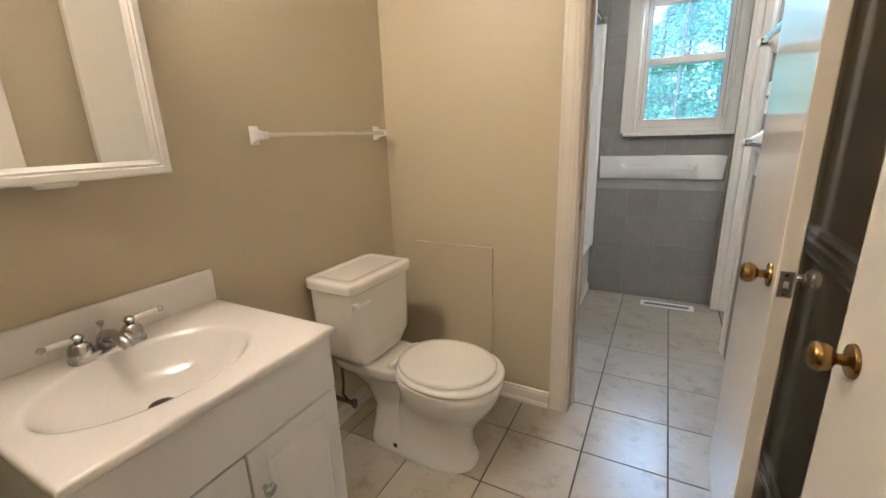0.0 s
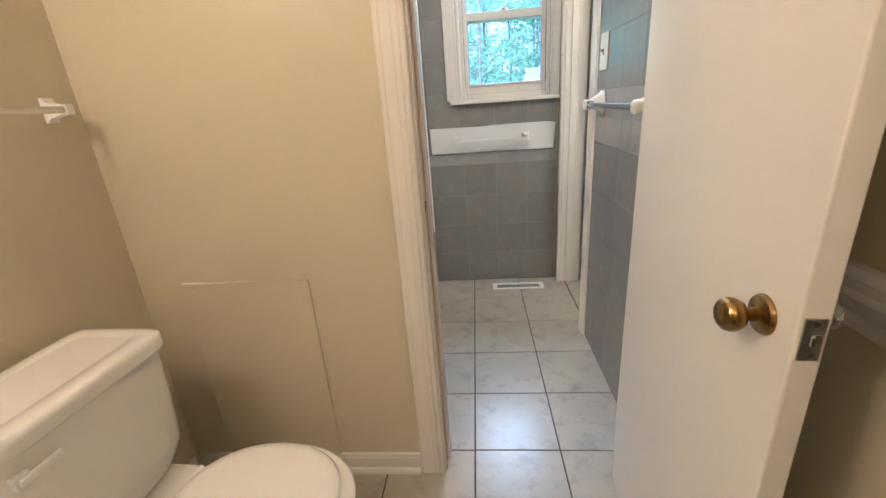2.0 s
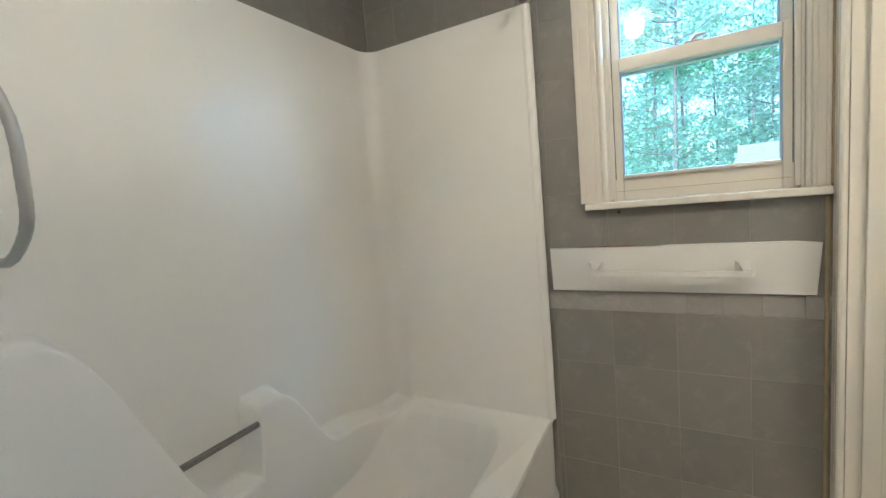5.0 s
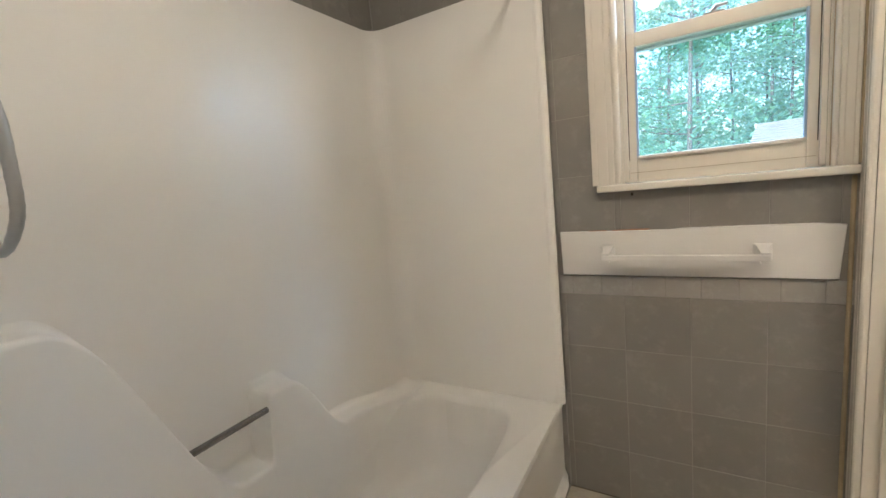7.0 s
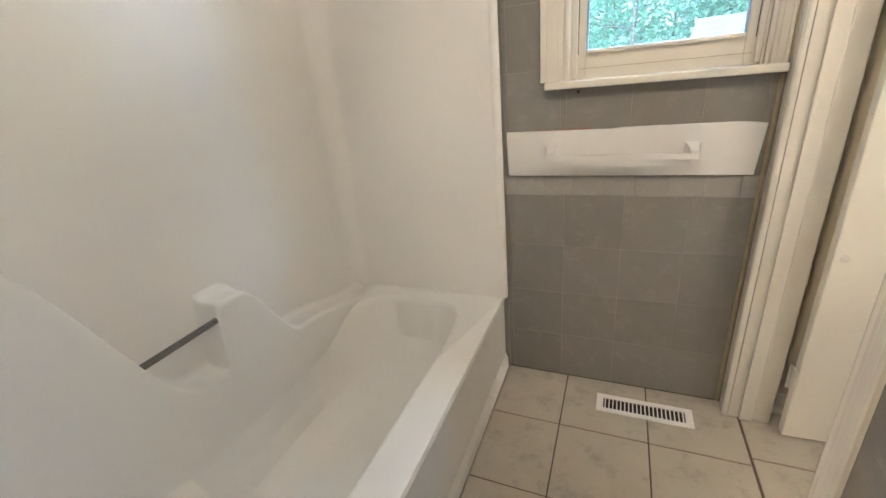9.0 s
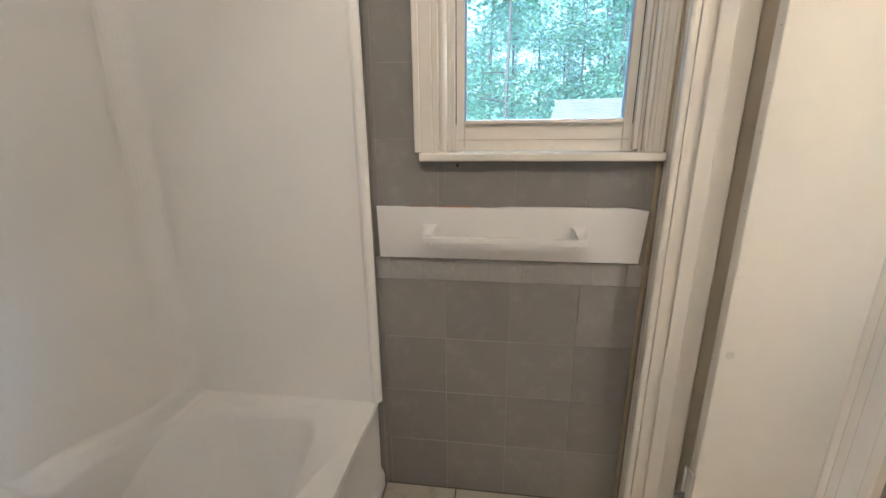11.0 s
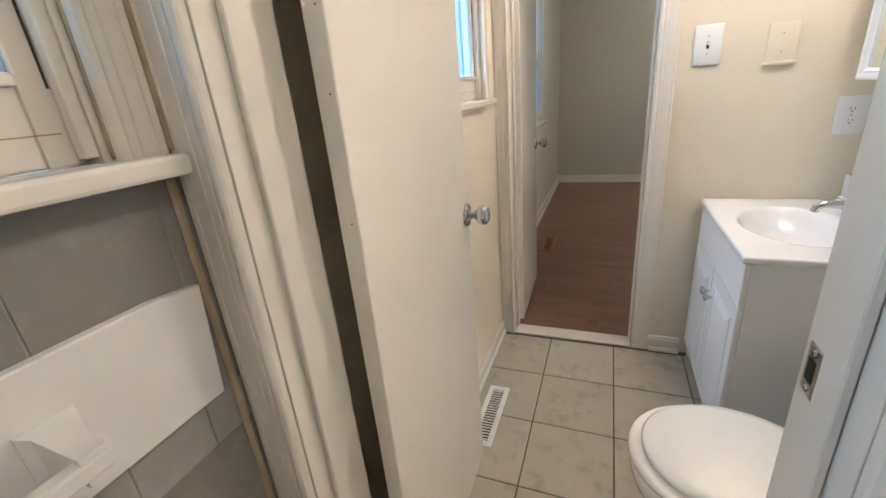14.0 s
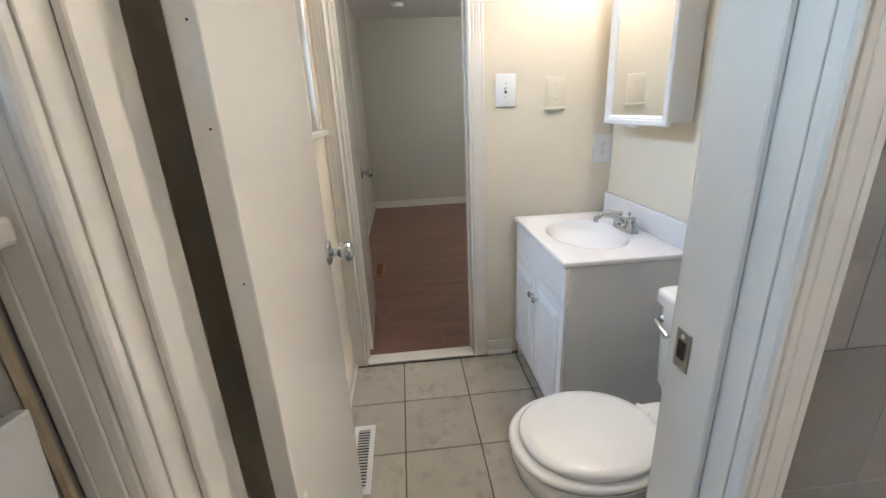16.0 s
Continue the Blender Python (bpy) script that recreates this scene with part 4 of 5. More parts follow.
    part("backsplash", smooth(box(-w / 2, w / 2, 0.002, 0.022, top_z - 0.002, top_z + 0.098, 0.006, 3)), MARBLE, t)
    dn = part("drain", lathe([(0.026, 0), (0.026, 0.003), (0.020, 0.004), (0.019, 0.002), (0.0005, 0.0035)]), DARKSTEEL, t, "dull metal pop-up drain")
    # Raised black ring paints the shade round the stopper, so the drain reads.
    part("drain_gap_shade", lathe([(0.0215, 0.0034), (0.0205, 0.0044), (0.0165, 0.0044), (0.0160, 0.0034)]), BLACKENED, dn)
    dn.matrix_local = Matrix.Translation((bx, by, top_z - 0.0955))
    part("overflow_slot", moved(smooth(loft([oval(0, 0, 0, 0.010, 0.004), oval(0, 0, 0.002, 0.010, 0.004)])), Matrix.Translation((bx, by + ry * 0.90, top_z - 0.028)) @ Matrix.Rotation(radians(65), 4, "X")), BLACKENED, t)
    return c


def faucet(place, white, label):
    """Centre-set faucet; local z=0 on the top, spout towards +y."""
    metal = DULLCHROME
    f = thing("faucet", place, label, "faucet")
    part("base_plate", smooth(loft([oval(0, 0, 0.0, 0.078, 0.026, 4), oval(0, 0, 0.010, 0.078, 0.026, 4), oval(0, 0, 0.017, 0.070, 0.020, 4), oval(0, 0, 0.018, 0.05, 0.014, 3)]), 50), metal, f)
    part("spout_body", lathe([(0.020, 0.016), (0.022, 0.026), (0.019, 0.040), (0.012, 0.050), (0.0005, 0.052)]), metal, f)
    if white:
        sp = [(0, 0.0, 0.035), (0, 0.03, 0.045), (0, 0.065, 0.044), (0, 0.092, 0.036), (0, 0.098, 0.028)]
        rr = [0.017, 0.016, 0.014, 0.013, 0.011]
    else:
        sp = [(0, 0.0, 0.03), (0, 0.03, 0.050), (0, 0.07, 0.066), (0, 0.11, 0.068), (0, 0.130, 0.058), (0, 0.134, 0.042)]
        rr = [0.016, 0.014, 0.0125, 0.012, 0.012, 0.0115]
    part("spout", tube(sp, rr, 16), metal, f)
    part("pop_up_rod", tube([(0, -0.014, 0.02), (0, -0.014, 0.062)], 0.0025), metal, f)
    part("pop_up_knob", moved(lathe([(0.004, 0), (0.0075, 0.008), (0.008, 0.012), (0.004, 0.014), (0.0005, 0.0145)], 14), Matrix.Translation((0, -0.014, 0.060))), metal, f)
    for s in (-1, 1):
        h = part("handle_body", moved(lathe([(0.024, 0.014), (0.024, 0.020), (0.022, 0.036), (0.016, 0.044), (0.009, 0.047), (0.010, 0.052), (0.013, 0.055), (0.013, 0.060), (0.007, 0.066), (0.0005, 0.067)]), Matrix.Translation((s * 0.053, 0, 0))), metal, f)
        if white:
            part("lever_handle", tube([(s * 0.064, 0.002, 0.055), (s * 0.085, 0.006, 0.058), (s * 0.112, 0.012, 0.061)], [0.0065, 0.0085, 0.0075], 12), PORCELAIN, h, "white porcelain lever")
            part("lever_tip", tube([(s * 0.112, 0.012, 0.061), (s * 0.121, 0.014, 0.062), (s * 0.126, 0.015, 0.062)], [0.006, 0.0075, 0.004], 10), metal, h, "chrome lever tip")
        else:
            part("lever_handle", tube([(s * 0.062, 0.004, 0.056), (s * 0.080, 0.022, 0.061), (s * 0.098, 0.040, 0.064)], [0.006, 0.0055, 0.007], 12), metal, h)
    return f


vanity(pose(XW + 0.002, 0.250, 0, 0, 0, -90), 0.580, 0.498, 0.800, "white laminate vanity cabinet with raised-panel doors on beige wall", 0.035)
faucet(pose(-1.075, 0.215, 0.8005, 0, 0, -90), True, "chrome faucet with white porcelain lever handles")
vanity(pose(1.716, YS_C + 0.002, 0), 0.664, 0.478, 0.775, "white laminate vanity cabinet with two doors beside the toilet", 0.0)
faucet(pose(1.716, YS_C + 0.085, 0.7755), False, "chrome faucet with lever handles and long curved spout")


# ---- mirror cabinets ----
def mirror_cabinet(place, w, h, depth, label):
    c = thing("mirror_cabinet", place, label, "mirror cabinet")
    part("body", box(-w / 2 + 0.018, w / 2 - 0.018, 0.002, depth - 0.022, 0.012, h - 0.012, 0.002), PLASTIC, c)
    y0, y1, e = depth - 0.020, depth, 0.036
    fr = bmesh.new()
    prof = [(0, 0), (0, 0.016), (0.004, 0.020), (0.018, 0.020), (0.022, 0.015), (0.026, 0.018), (0.030, 0.013), (e, 0.009), (e, 0)]
    rings = []
    for sx, sz in ((-1, 0), (1, 0), (1, 1), (-1, 1)):
        rings.append([(sx * (w / 2 - u), y0 + v, (h - u) if sz else u) for u, v in prof])
    rows = [[fr.verts.new(p) for p in r] for r in rings]
    m = len(prof)
    for a, b in zip(rows, rows[1:] + rows[:1]):
        for i in range(m):
            fr.faces.new((a[i], a[(i + 1) % m], b[(i + 1) % m], b[i]))
    bmesh.ops.recalc_face_normals(fr, faces=fr.faces[:])
    dr = part("mirror_frame", fr, PLASTIC, c, "white moulded frame")
    part("mirror_glass", box(-w / 2 + e - 0.002, w / 2 - e + 0.002, y0 + 0.002, y0 + 0.007, e - 0.002, h - e + 0.002), MIRROR, dr, "silvered mirror glass")
    part("cabinet_pull", smooth(loft([oval(0, depth - 0.012, z, rx, ry, 3) for z, rx, ry in ((-0.010, 0.030, 0.006), (-0.008, 0.036, 0.009), (0.0, 0.040, 0.011))]), 60), PLASTIC, c)
    return c


mirror_cabinet(pose(XW + 0.001, 0.197, 1.198, 0, 0, -90), 0.470, 0.66, 0.112, "white framed mirror cabinet above the vanity")
mirror_cabinet(pose(1.706, YS_C + 0.001, 1.205), 0.452, 0.66, 0.112, "white framed mirror cabinet on the cream wall")


def vanity_light(place, label):
    o = thing("vanity_light", place, label, "wall light")
    part("back_plate", box(-0.22, 0.22, 0.002, 0.03, -0.05, 0.05, 0.006), CHROME, o)
    for x in (-0.14, 0.14):
        g = part("globe", moved(smooth(loft([oval(0, 0, 0.05 * math.sin(a), 0.05 * math.cos(a), 0.05 * math.cos(a)) for a in [radians(-85 + 17 * k) for k in range(11)]]), 80), Matrix.Translation((x, 0.09, 0.0))), BULB, o, "opal glass globe")
        part("socket", moved(lathe([(0.02, 0), (0.02, 0.03), (0.017, 0.045)]), Matrix.Translation((x, 0.028, 0)) @ ALONG_Y), CHROME, g)
    return o


vanity_light(pose(XW + 0.001, 0.20, 2.13, 0, 0, -90), "chrome bar light with warm lit globes above the mirror")
vanity_light(pose(1.70, YS_C + 0.001, 2.13), "chrome bar light with lit globes above the mirror")


# ---- towel bars ----
t = thing("towel_bar", label="frosted acrylic towel bar on white plastic brackets", category="towel bar")
for y in (0.775, 1.445):
    b = part("bracket", smooth(loft([[(XW + 0.001 + u, y + s * k, 1.287 + q * g) for s, q in ((-1, -1), (1, -1), (1, 1), (-1, 1))] for u, k, g in ((0, 0.016, 0.030), (0.006, 0.016, 0.030), (0.012, 0.012, 0.019), (0.040, 0.010, 0.012), (0.062, 0.010, 0.012))]), 30), PLASTIC, t, "white plastic bracket")
    part("screw_hole", moved(lathe([(0.003, 0), (0.0025, 0.001), (0.0004, 0.001)], 8), Matrix.Translation((XW + 0.0072, y, 1.311)) @ ALONG_X), BLACKENED, b)
part("bar", moved(smooth(box(-0.008, 0.008, 0.785, 1.435, -0.008, 0.008, 0.004)), Matrix.Translation((XW + 0.052, 0, 1.287))), CLEARBAR, t)

t = thing("towel_bar_board", label="white painted board with chipped edge under the window", category="board")
outline = [(-0.379, 0.914), (0.408, 0.914), (0.420, 1.074), (0.36, 1.080), (0.02, 1.079), (-0.02, 1.075), (-0.383, 1.077)]
part("board", loft([[(x, YN - 0.001, z) for x, z in outline], [(x, YN - 0.012, z) for x, z in outline], [(x * 0.996, YN - 0.014, 0.995 + (z - 0.995) * 0.975) for x, z in outline]]), PRIMER, t)
for x0, x1, dz in ((-0.28, -0.22, 0.001), (-0.20, -0.10, 0.002), (-0.14, -0.08, 0.003)):
    part("chip", box(x0, x1, YN - 0.0125, YN - 0.004, 1.0765, 1.0775 + dz, 0.001, 1), BARE, t, "chipped brown plaster edge")
t = thing("towel_bar", label="white square towel bar fixed to a white board", category="towel bar")
for x in (-0.215, 0.230):
    part("bracket", smooth(loft([[(x + s * k, YN - 0.0145 - u, 0.998 + q * g - 0.008 * (u > 0.02)) for s, q in ((-1, -1), (1, -1), (1, 1), (-1, 1))] for u, k, g in ((0, 0.024, 0.026), (0.005, 0.024, 0.026), (0.012, 0.016, 0.020), (0.040, 0.012, 0.017), (0.066, 0.012, 0.016))]), 30), PRIMER, t)
part("bar", box(-0.228, 0.243, YN - 0.082, YN - 0.064, 0.980, 0.999, 0.003), PRIMER, t)

def ceramic_towel_bar(z, label):
    """A square aluminium bar between two glazed brackets on the bath's east wall."""
    o = thing("towel_bar", label=label, category="towel bar")
    for y in (2.315, 1.74):
        rows = []
        for u, ky, kz, dz in ((0, 0.036, 0.054, 0), (0.006, 0.036, 0.054, 0), (0.014, 0.028, 0.044, 0.002), (0.030, 0.021, 0.028, 0.006), (0.050, 0.019, 0.020, 0.003), (0.072, 0.021, 0.021, 0), (0.078, 0.014, 0.014, 0)):
            rows.append([(XE_B - 0.001 - u, py, pz) for py, pz, _ in oval(y, z + dz, 0, ky, kz, 3.5, 24)])
        b = part("bracket", smooth(loft(rows), 50), IVORY, o, "glazed cream ceramic bracket")
        side = -1 if y > 2 else 1
        # Thin near-black collar where the bar meets its bracket.
        part("bar_socket", box(XE_B - 0.071, XE_B - 0.043, y + side * 0.0185 - 0.002, y + side * 0.0185 + 0.002, z - 0.014, z + 0.014, 0.001, 1), BLACKENED, b, "near-black socket round the bar end")
    part("bar", box(XE_B - 0.067, XE_B - 0.047, 1.752, 2.303, z - 0.010, z + 0.010, 0.003), ALUMINIUM, o, "square brushed aluminium bar")
    return o


ceramic_towel_bar(1.186, "aluminium towel bar on cream ceramic brackets over grey tile")
ceramic_towel_bar(1.63, "higher aluminium towel bar on cream ceramic brackets over tile")


# ---- plates, panel, registers ----
def plate(name, m, w, h, material, label, category, kind):
    o = thing(name, m, label, category)
    part("cover_plate", smooth(box(-w / 2, w / 2, 0.0005, 0.006, -h / 2, h / 2, 0.003)), material, o)
    for z in (-0.030, 0.030):
        if kind != "outlet":
            part("screw", moved(lathe([(0.0032, 0), (0.0025, 0.001), (0.0004, 0.0012)], 10), Matrix.Translation((0, 0.006, z)) @ ALONG_Y), STEEL, o)
    if kind == "switch":
        part("slot", box(-0.005, 0.005, 0.0058, 0.0066, -0.012, 0.012), DARK, o)
        part("toggle", box(-0.004, 0.004, 0.006, 0.017, 0.000, 0.010, 0.002), BARE if material is IVORY else PLASTIC, o)
    if kind == "outlet":
        for z in (-0.020, 0.020):
            s = part("receptacle", smooth(loft([oval(0, 0, 0, 0.017, 0.014, 3), oval(0, 0, 0.0015, 0.016, 0.013, 3)])), material, o)
            s.matrix_local = Matrix.Translation((0, 0.006, z)) @ ALONG_Y
            for x in (-0.006, 0.006):
                part("pin_slot", moved(box(x - 0.001, x + 0.001, 0.0076, 0.0082, z - 0.001, z + 0.008), Matrix.Identity(4)), DARK, o)
            part("pin_slot", moved(lathe([(0.0025, 0), (0.002, 0.0006)], 8), Matrix.Translation((0, 0.0075, z - 0.007)) @ ALONG_Y), DARK, o)
        part("screw", moved(lathe([(0.0032, 0), (0.0025, 0.001), (0.0004, 0.0012)], 10), Matrix.Translation((0, 0.006, 0)) @ ALONG_Y), STEEL, o)
    return o


FACE_W = 90
plate("light_switch", pose(XE_C, 2.374, 1.362, 0, 0, FACE_W), 0.092, 0.140, PLASTIC, "white toggle light switch on the cream wall", "light switch", "switch")
bp = plate("blank_plate", pose(XE_C, 2.142, 1.346, 0, 0, FACE_W), 0.090, 0.130, CREAM, "cream painted-over blank plate on the wall", "wall plate", "blank")
part("lower_lip", smooth(box(-0.050, 0.050, 0.0005, 0.012, -0.076, -0.062, 0.004)), CREAM, bp)
plate("power_outlet", pose(XE_C, 1.898, 1.082, 0, 0, FACE_W), 0.092, 0.132, PLASTIC, "ivory duplex power outlet above the vanity", "outlet", "outlet")
ps = plate("light_switch", pose(XE_B, 2.325, 1.388, 0, 0, FACE_W), 0.100, 0.142, IVORY, "ivory switch with paint-stained edge on grey tile", "light switch", "switch")
part("stained_edge", box(-0.053, 0.053, 0.0003, 0.003, -0.074, 0.074, 0.001, 1), BARE, ps, "brown unpainted margin")

ap = thing("access_panel", label="beige painted access panel on the partition wall", category="access panel")
part("panel", box(-1.021, -0.612, Y_AB - 0.012, Y_AB - 0.0005, 0.082, 0.762, 0.002, 1), BEIGE, ap)
for x in (-0.99, -0.64):
    part("screw", moved(lathe([(0.004, 0), (0.003, 0.001), (0.0004, 0.0012)], 10), Matrix.Translation((x, Y_AB - 0.012, 0.735)) @ Matrix.Rotation(radians(90), 4, "X")), BEIGE, ap)


def register(place, length, width, count, material, label):
    r = thing("floor_register", place, label, "floor vent")
    e = 0.020
    part("frame", boxes((-length / 2, length / 2, -width / 2, -width / 2 + e, 0.0005, 0.006), (-length / 2, length / 2, width / 2 - e, width / 2, 0.0005, 0.006), (-length / 2, -length / 2 + e + 0.006, -width / 2 + e, width / 2 - e, 0.0006, 0.0059), (length / 2 - e - 0.006, length / 2, -width / 2 + e, width / 2 - e, 0.0006, 0.0059), bevel=0.0012), material, r)
    # A flat black sheet paints the darkness seen between the slats.
    part("duct_shade", box(-length / 2 + e, length / 2 - e, -width / 2 + e, width / 2 - e, 0.0003, 0.0008), DARK, r)
    span = length - 2 * e - 0.012
    first = None
    for k in range(count):
        x = -span / 2 + span * (k + 0.5) / count
        if first is None:
            first = part("slat", box(-span / count * 0.13, span / count * 0.13, -width / 2 + e, width / 2 - e, 0.001, 0.0052), material, r)
            first.location.x = x
        else:
            o = first.copy()
            scene.collection.objects.link(o)
            o.parent = r
            o.location.x = x
    return r


register(pose(0.163, 3.060, 0), 0.346, 0.098, 20, PLASTIC, "white metal floor register beside the tiled wall")
register(pose(1.414, 3.105, 0), 0.346, 0.088, 20, PLASTIC, "white metal floor register beside the open door")
register(pose(3.47, 3.130, 0.001), 0.33, 0.095, 14, BARE, "brown floor register in the bedroom laminate")
sd = thing("smoke_detector", label="round white smoke detector on the bedroom ceiling", category="smoke detector")
part("housing", moved(lathe([(0.065, 0), (0.065, -0.012), (0.055, -0.030), (0.03, -0.036), (0.0005, -0.036)]), Matrix.Translation((5.15, 2.80, H - 0.005))), PLASTIC, sd)
hk = thing("wall_hook", label="small white plastic hook on the wall", category="hook")
part("hook", moved(lathe([(0.012, 0), (0.012, 0.006), (0.006, 0.010), (0.008, 0.022), (0.0005, 0.024)], 14), Matrix.Translation((1.30, YS_C + 0.001, 1.17)) @ ALONG_Y), PLASTIC, hk)
cl = thing("ceiling_light", label="round lit opal ceiling light in the bath", category="ceiling light")
part("shade", moved(lathe([(0.11, 0), (0.11, -0.012), (0.10, -0.016), (0.0005, -0.017)]), Matrix.Translation((LAMP_B[0], LAMP_B[1], H - 0.001))), BULB, cl)


# ---- outdoors ----
tagged(part("ground", boxes((-150, 150, YN + 0.55, 240, -1.5, -1.2), (-150, 150, -200, YN + 0.55, -1.5, -1.2)), GRASS), "shaded grassy ground around the house", "ground", kind="structure")

shed = thing("shed", pose(4.65, 17.2, -1.62, 0, 0, -14), "grey shed with a sunlit shingle roof among trees", "shed")
part("wall", loft([[(x, -2.0, 0), (x, 2.0, 0), (x, 2.0, 2.85), (x, 0.0, 3.75), (x, -2.0, 2.85)] for x in (-2.5, 2.5)]), SIDING, shed)
part("trim_board", boxes((-2.56, -2.50, -0.05, 0.05, 2.9, 3.7), bevel=0.0), TRIM, shed)
rf = bmesh.new()
for k in range(14):
    a, b = k / 14, (k + 1) / 14
    for s in (-1, 1):
        pa = [(x, s * (0.0 + 2.25 * q), 3.86 - 1.01 * q + dz) for q, dz in ((a, 0.0), (b, 0.03), (b, 0.0)) for x in (-2.75,)]
        join(rf, loft([[(-2.75, y, z) for _, y, z in pa], [(2.75, y, z) for _, y, z in pa]]))
part("roof", rf, ROOFING, shed, "pale weathered shingle courses")
part("rake_board", moved(box(-2.80, -2.752, -0.06, 0.06, 0, 0.1), Matrix.Translation((0, 0, 3.75))), TRIM, shed)


def tree_mesh(seed, height):
    """A tapered trunk with limbs, and a loose crown of small leaves with gaps."""
    rnd = random.Random(seed)
    lean = (rnd.uniform(-0.5, 0.5), rnd.uniform(-0.5, 0.5))
    at = lambda q: Vector((lean[0] * q * q, lean[1] * q * q, height * q))
    bark = tube([at(k / 8) for k in range(9)], [0.11 * (1 - 0.8 * k / 8) for k in range(9)], 8)
    tips = []
    for k in range(20):
        q = rnd.uniform(0.10, 0.98)
        a, ln = rnd.uniform(0, 6.28), rnd.uniform(0.8, 2.6) * (1.15 - 0.6 * q)
        s = at(q)
        e = s + Vector((math.cos(a) * ln, math.sin(a) * ln, rnd.uniform(0.1, 0.9)))
        mid = (s + e) / 2 + Vector((0, 0, -0.1))
        join(bark, tube([s, mid, e], [0.04, 0.028, 0.01], 5))
        tips += [e, mid, (mid + e) / 2, s + (e - s) * 0.75]
    verts, faces = [], []
    for c in tips:
        spread = rnd.uniform(0.35, 0.8)
        for _ in range(rnd.randint(24, 46)):
            p = c + Vector((rnd.gauss(0, spread), rnd.gauss(0, spread), rnd.gauss(0, spread * 0.5)))
            u = Vector((rnd.gauss(0, 1), rnd.gauss(0, 1), rnd.gauss(0, 0.6))).normalized()
            w = u.orthogonal().normalized()
            s = rnd.uniform(0.075, 0.15)
            i = len(verts)
            verts += [p - u * s, p + w * s * 0.6, p + u * s, p - w * s * 0.6]
            faces.append((i, i + 1, i + 2, i + 3))
    me = bpy.data.meshes.new("crown")
    me.from_pydata(verts, [], faces)
    me.materials.append(LEAF)
    return bark, me


kinds = []
for seed in range(5):
    bark, crown = tree_mesh(seed + 11, 9.5 + 1.4 * seed)
    t = thing("tree", pose(0, 0, 0), "slender dark-trunked tree in light green spring leaf", "tree", "trees behind the house")
    part("trunk", bark, BARK, t)
    c = new("crown", crown)
    c.parent = t
    kinds.append(t)
rnd = random.Random(5)
spots = []
while len(spots) < 96:
    y = rnd.uniform(20, 50)
    x = rnd.uniform(-0.42, 0.5) * y * 1.2 if len(spots) < 70 else rnd.uniform(0.5, 2.2) * y
    if abs(x - 4.1) < 3.8 and y < 20.5:
        continue
    if all((x - a) ** 2 + (y - b) ** 2 > 3.0 for a, b in spots):
        spots.append((x, y))
for k, (x, y) in enumerate(spots):
    m = pose(x, y, -1.2, 0, 0, rnd.uniform(0, 360))
    if k < 5:
        kinds[k].matrix_world = m
    else:
        copy_thing(kinds[k % 5], m)

verts, faces = [], []
for k in range(22000):
    y = rnd.uniform(21, 52)
    x = rnd.uniform(-0.6, 0.7) * y * 1.2
    h = abs(rnd.gauss(0, 1.9)) * (1.0 + 0.5 * noise.noise((x * 0.3, y * 0.3, 0))) + 0.1
    p = Vector((x, y, -1.2 + min(h, 7.0)))
    u = Vector((rnd.gauss(0, 1), rnd.gauss(0, 1), rnd.gauss(0, 0.6))).normalized()
    w, s, i = u.orthogonal().normalized(), rnd.uniform(0.09, 0.18), len(verts)
    verts += [p - u * s, p + w * s * 0.6, p + u * s, p - w * s * 0.6]
    faces.append((i, i + 1, i + 2, i + 3))
me = bpy.data.meshes.new("undergrowth")
me.from_pydata(verts, [], faces)
me.materials.append(LEAF)
tagged(new("undergrowth", me), "light green leafy undergrowth below the trees", "undergrowth", kind="stuff")


# ---- tiles and planks, piece by piece ----
TILE_MESHES = {}


def slab_mesh(name, w, h, d, material, chamfer):
    """A flat piece lying in x and y with chamfered upper edges, top at z=0."""
    key = (name, round(w, 4), round(h, 4), chamfer, material.name)
    if key not in TILE_MESHES:
        c = chamfer
        r = lambda g, z: [(g, g, z), (w - g, g, z), (w - g, h - g, z), (g, h - g, z)]
        bm = loft([r(0, -d), r(0, -c), r(c, 0)])
        me = bpy.data.meshes.new(name)
        bm.to_mesh(me)
        bm.free()
        me.materials.append(material)
        TILE_MESHES[key] = me
    return TILE_MESHES[key]


def lay(parent, name, w, h, d, material, chamfer, m):
    o = new(name, slab_mesh(name, w, h, d, material, chamfer))
    o.parent = parent
    o.matrix_world = m
    return o


def cuts(a, b, origin, pitch):
    k = math.floor((a - origin) / pitch + 1e-6)
    out = [a]
    while True:
        k += 1
        p = origin + k * pitch
        if p >= b - 1e-4:
            break
        if p > a + 0.004:
            out.append(p)
    return out + [b]


def tile_floor(x0, x1, y0, y1, ox, oy, px, py, gap=0.005):
    xs, ys = cuts(x0, x1, ox, px), cuts(y0, y1, oy, py)
    for a, b in zip(xs, xs[1:]):
        for c, d_ in zip(ys, ys[1:]):
            if b - a > 0.012 and d_ - c > 0.012:
                lay(floor_bath, "floor_tile", b - a - gap, d_ - c - gap, 0.0035, FLOORTILE, 0.0012, Matrix.Translation((a + gap / 2, c + gap / 2, random.uniform(-0.0004, 0.0))))


tile_floor(XW, 0.492, Y_A0, YN, -0.138, 1.305, 0.314, 0.319)
tile_floor(0.494, 2.045, YS_C, YN, 1.420, 2.625, 0.308, 0.307)

north_b = bpy.data.objects["wall_north_b"]
east_b = bpy.data.objects["wall_east_b"]
west_b = bpy.data.objects["wall_west_b"]
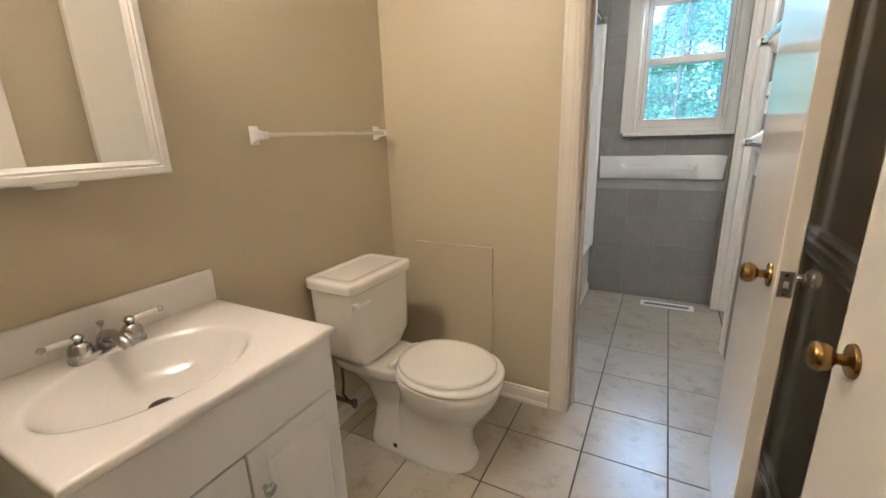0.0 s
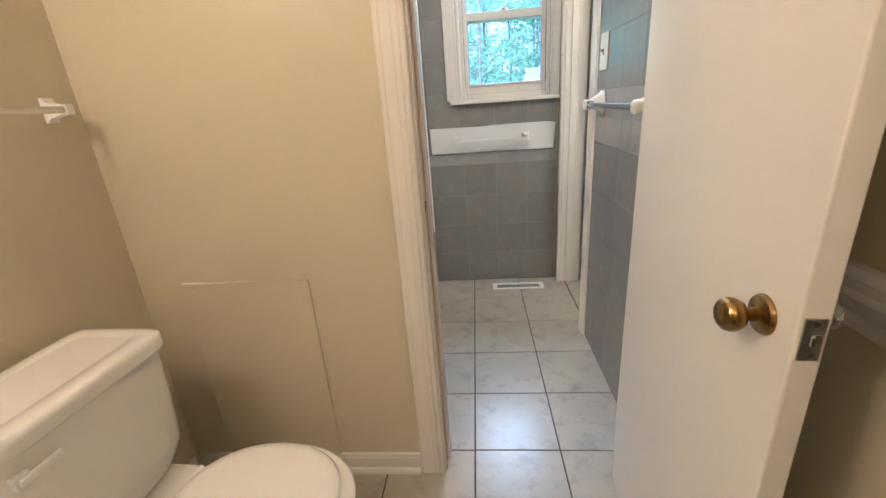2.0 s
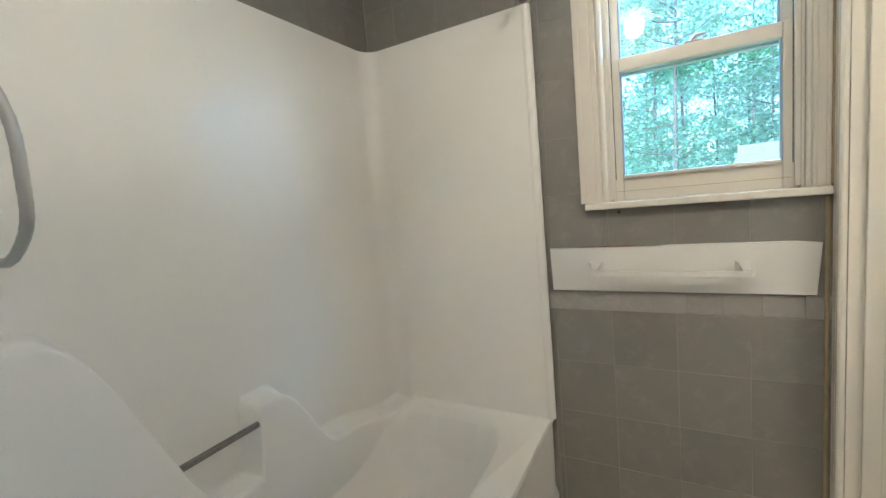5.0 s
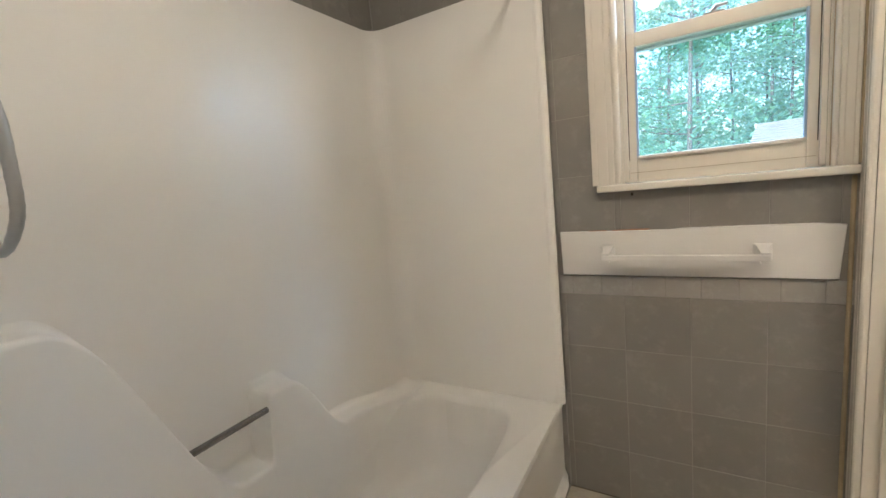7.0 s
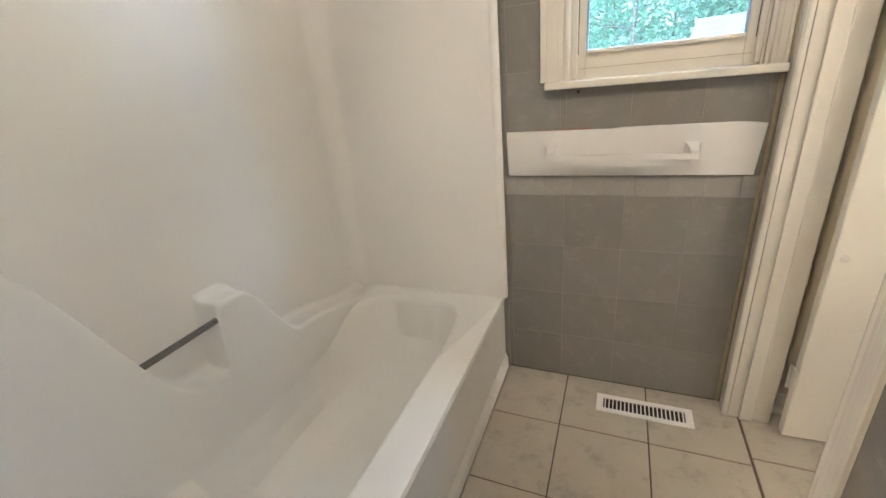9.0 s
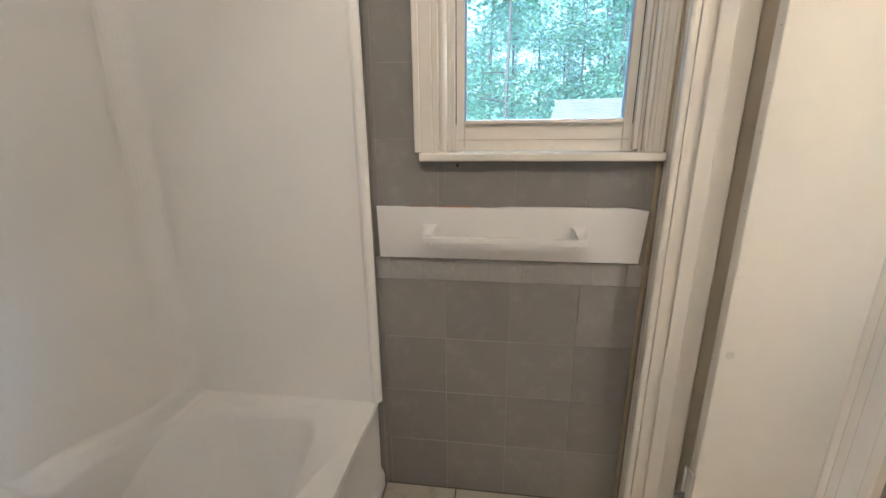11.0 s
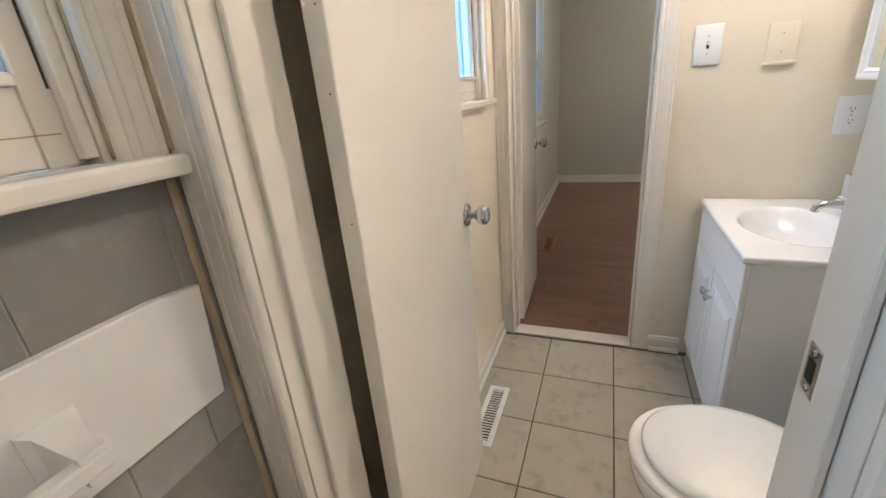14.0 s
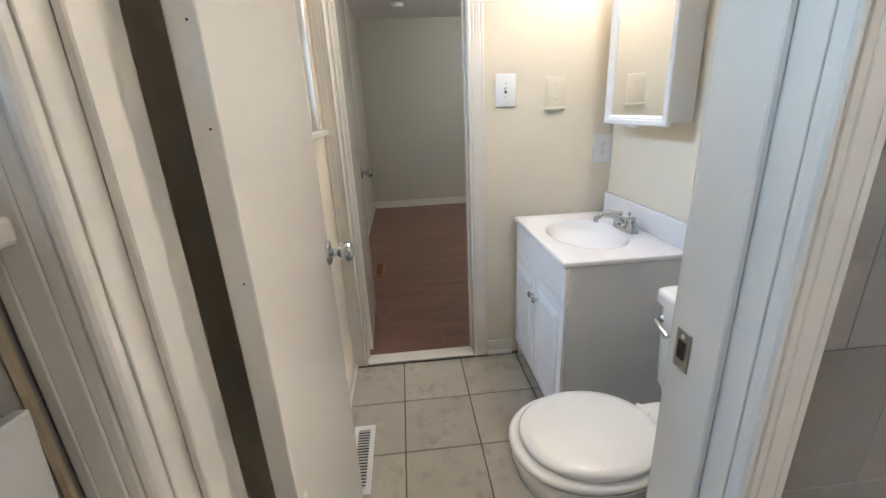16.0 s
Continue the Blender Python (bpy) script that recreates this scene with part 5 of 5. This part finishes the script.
ROWS_N = [0, 0.21, 0.418, 0.627, 0.836, 0.910, 0.990, 1.065, 1.278, 1.488, 1.698, 1.908, 2.118, 2.37]
ROWS_E = [0, 0.195, 0.400, 0.607, 0.816, 1.024, 1.134, 1.245, 1.455, 1.665, 1.875, 2.085, 2.37]


def tile_wall(parent, rows, u0, u1, origin, pitch, m, pale, holes=(), gap=0.0018, chamfer=0.0010):
    """Set tiles in rows on a wall; 'm' takes (u, height, out) to the world."""
    for k, (z0, z1) in enumerate(zip(rows, rows[1:])):
        small = k in pale
        us = cuts(u0, u1, origin + (0.03 if small else 0), pitch / (2 if small else 1))
        for a, b in zip(us, us[1:]):
            pieces = [(a, b, z0, z1)]
            for hu0, hu1, hz0, hz1 in holes:
                nxt = []
                for pa, pb, pz0, pz1 in pieces:
                    if pb <= hu0 or pa >= hu1 or pz1 <= hz0 or pz0 >= hz1:
                        nxt.append((pa, pb, pz0, pz1))
                        continue
                    if pa < hu0:
                        nxt.append((pa, hu0, pz0, pz1))
                    if pb > hu1:
                        nxt.append((hu1, pb, pz0, pz1))
                    ma, mb = max(pa, hu0), min(pb, hu1)
                    if pz0 < hz0:
                        nxt.append((ma, mb, pz0, hz0))
                    if pz1 > hz1:
                        nxt.append((ma, mb, hz1, pz1))
                pieces = nxt
            for pa, pb, pz0, pz1 in pieces:
                if pb - pa > 0.008 and pz1 - pz0 > 0.008:
                    tip = Matrix.Translation((pa + gap / 2, pz0 + gap / 2, random.uniform(-0.0006, 0.0003)))
                    lay(parent, "wall_tile", pb - pa - gap, pz1 - pz0 - gap, 0.006, TILE_PALE if small else TILE, chamfer, m @ tip)


# columns of a basis: along the wall, up, and out into the room
NORTH = Matrix(((1, 0, 0, 0), (0, 0, -1, YN), (0, 1, 0, 0), (0, 0, 0, 1)))
EAST = Matrix(((0, 0, -1, XE_B), (-1, 0, 0, 0), (0, 1, 0, 0), (0, 0, 0, 1)))
WEST = Matrix(((0, 0, 1, XW + 0.008), (1, 0, 0, 0), (0, 1, 0, 0), (0, 0, 0, 1)))
tile_wall(north_b, ROWS_N, TX1 + 0.006, XE_B - 0.001, -0.170, 0.209, NORTH, (4,), [(-0.19, 0.41, WZ0, WZ1 + 0.05)])
tile_wall(north_b, [1.98, 2.16, 2.37], XW + 0.01, TX1 + 0.004, -0.170, 0.209, NORTH, ())
tile_wall(east_b, ROWS_E, -(DC0 - 0.045), -Y_B0 - 0.002, -2.30, 0.209, EAST, (5, 6), gap=0.0011, chamfer=0.0005)
tile_wall(west_b, [1.98, 2.16, 2.37], Y_B0 + 0.002, YN - 0.002, 1.8, 0.209, WEST, ())

# laminate planks across the bedroom
row = 0
x = 2.137
while x < X_BED - 0.01:
    w = min(0.192, X_BED - x)
    y = Y_BED - (row * 0.43) % 1.2
    while y < YN_BED:
        a, b = max(y, Y_BED), min(y + 1.2, YN_BED)
        if b - a > 0.02:
            lay(floor_bed, "plank", w - 0.0008, b - a - 0.0008, 0.0036, PLANK, 0.0006, Matrix.Translation((x, a, 0.0)))
        y += 1.2
    x += 0.192
    row += 1
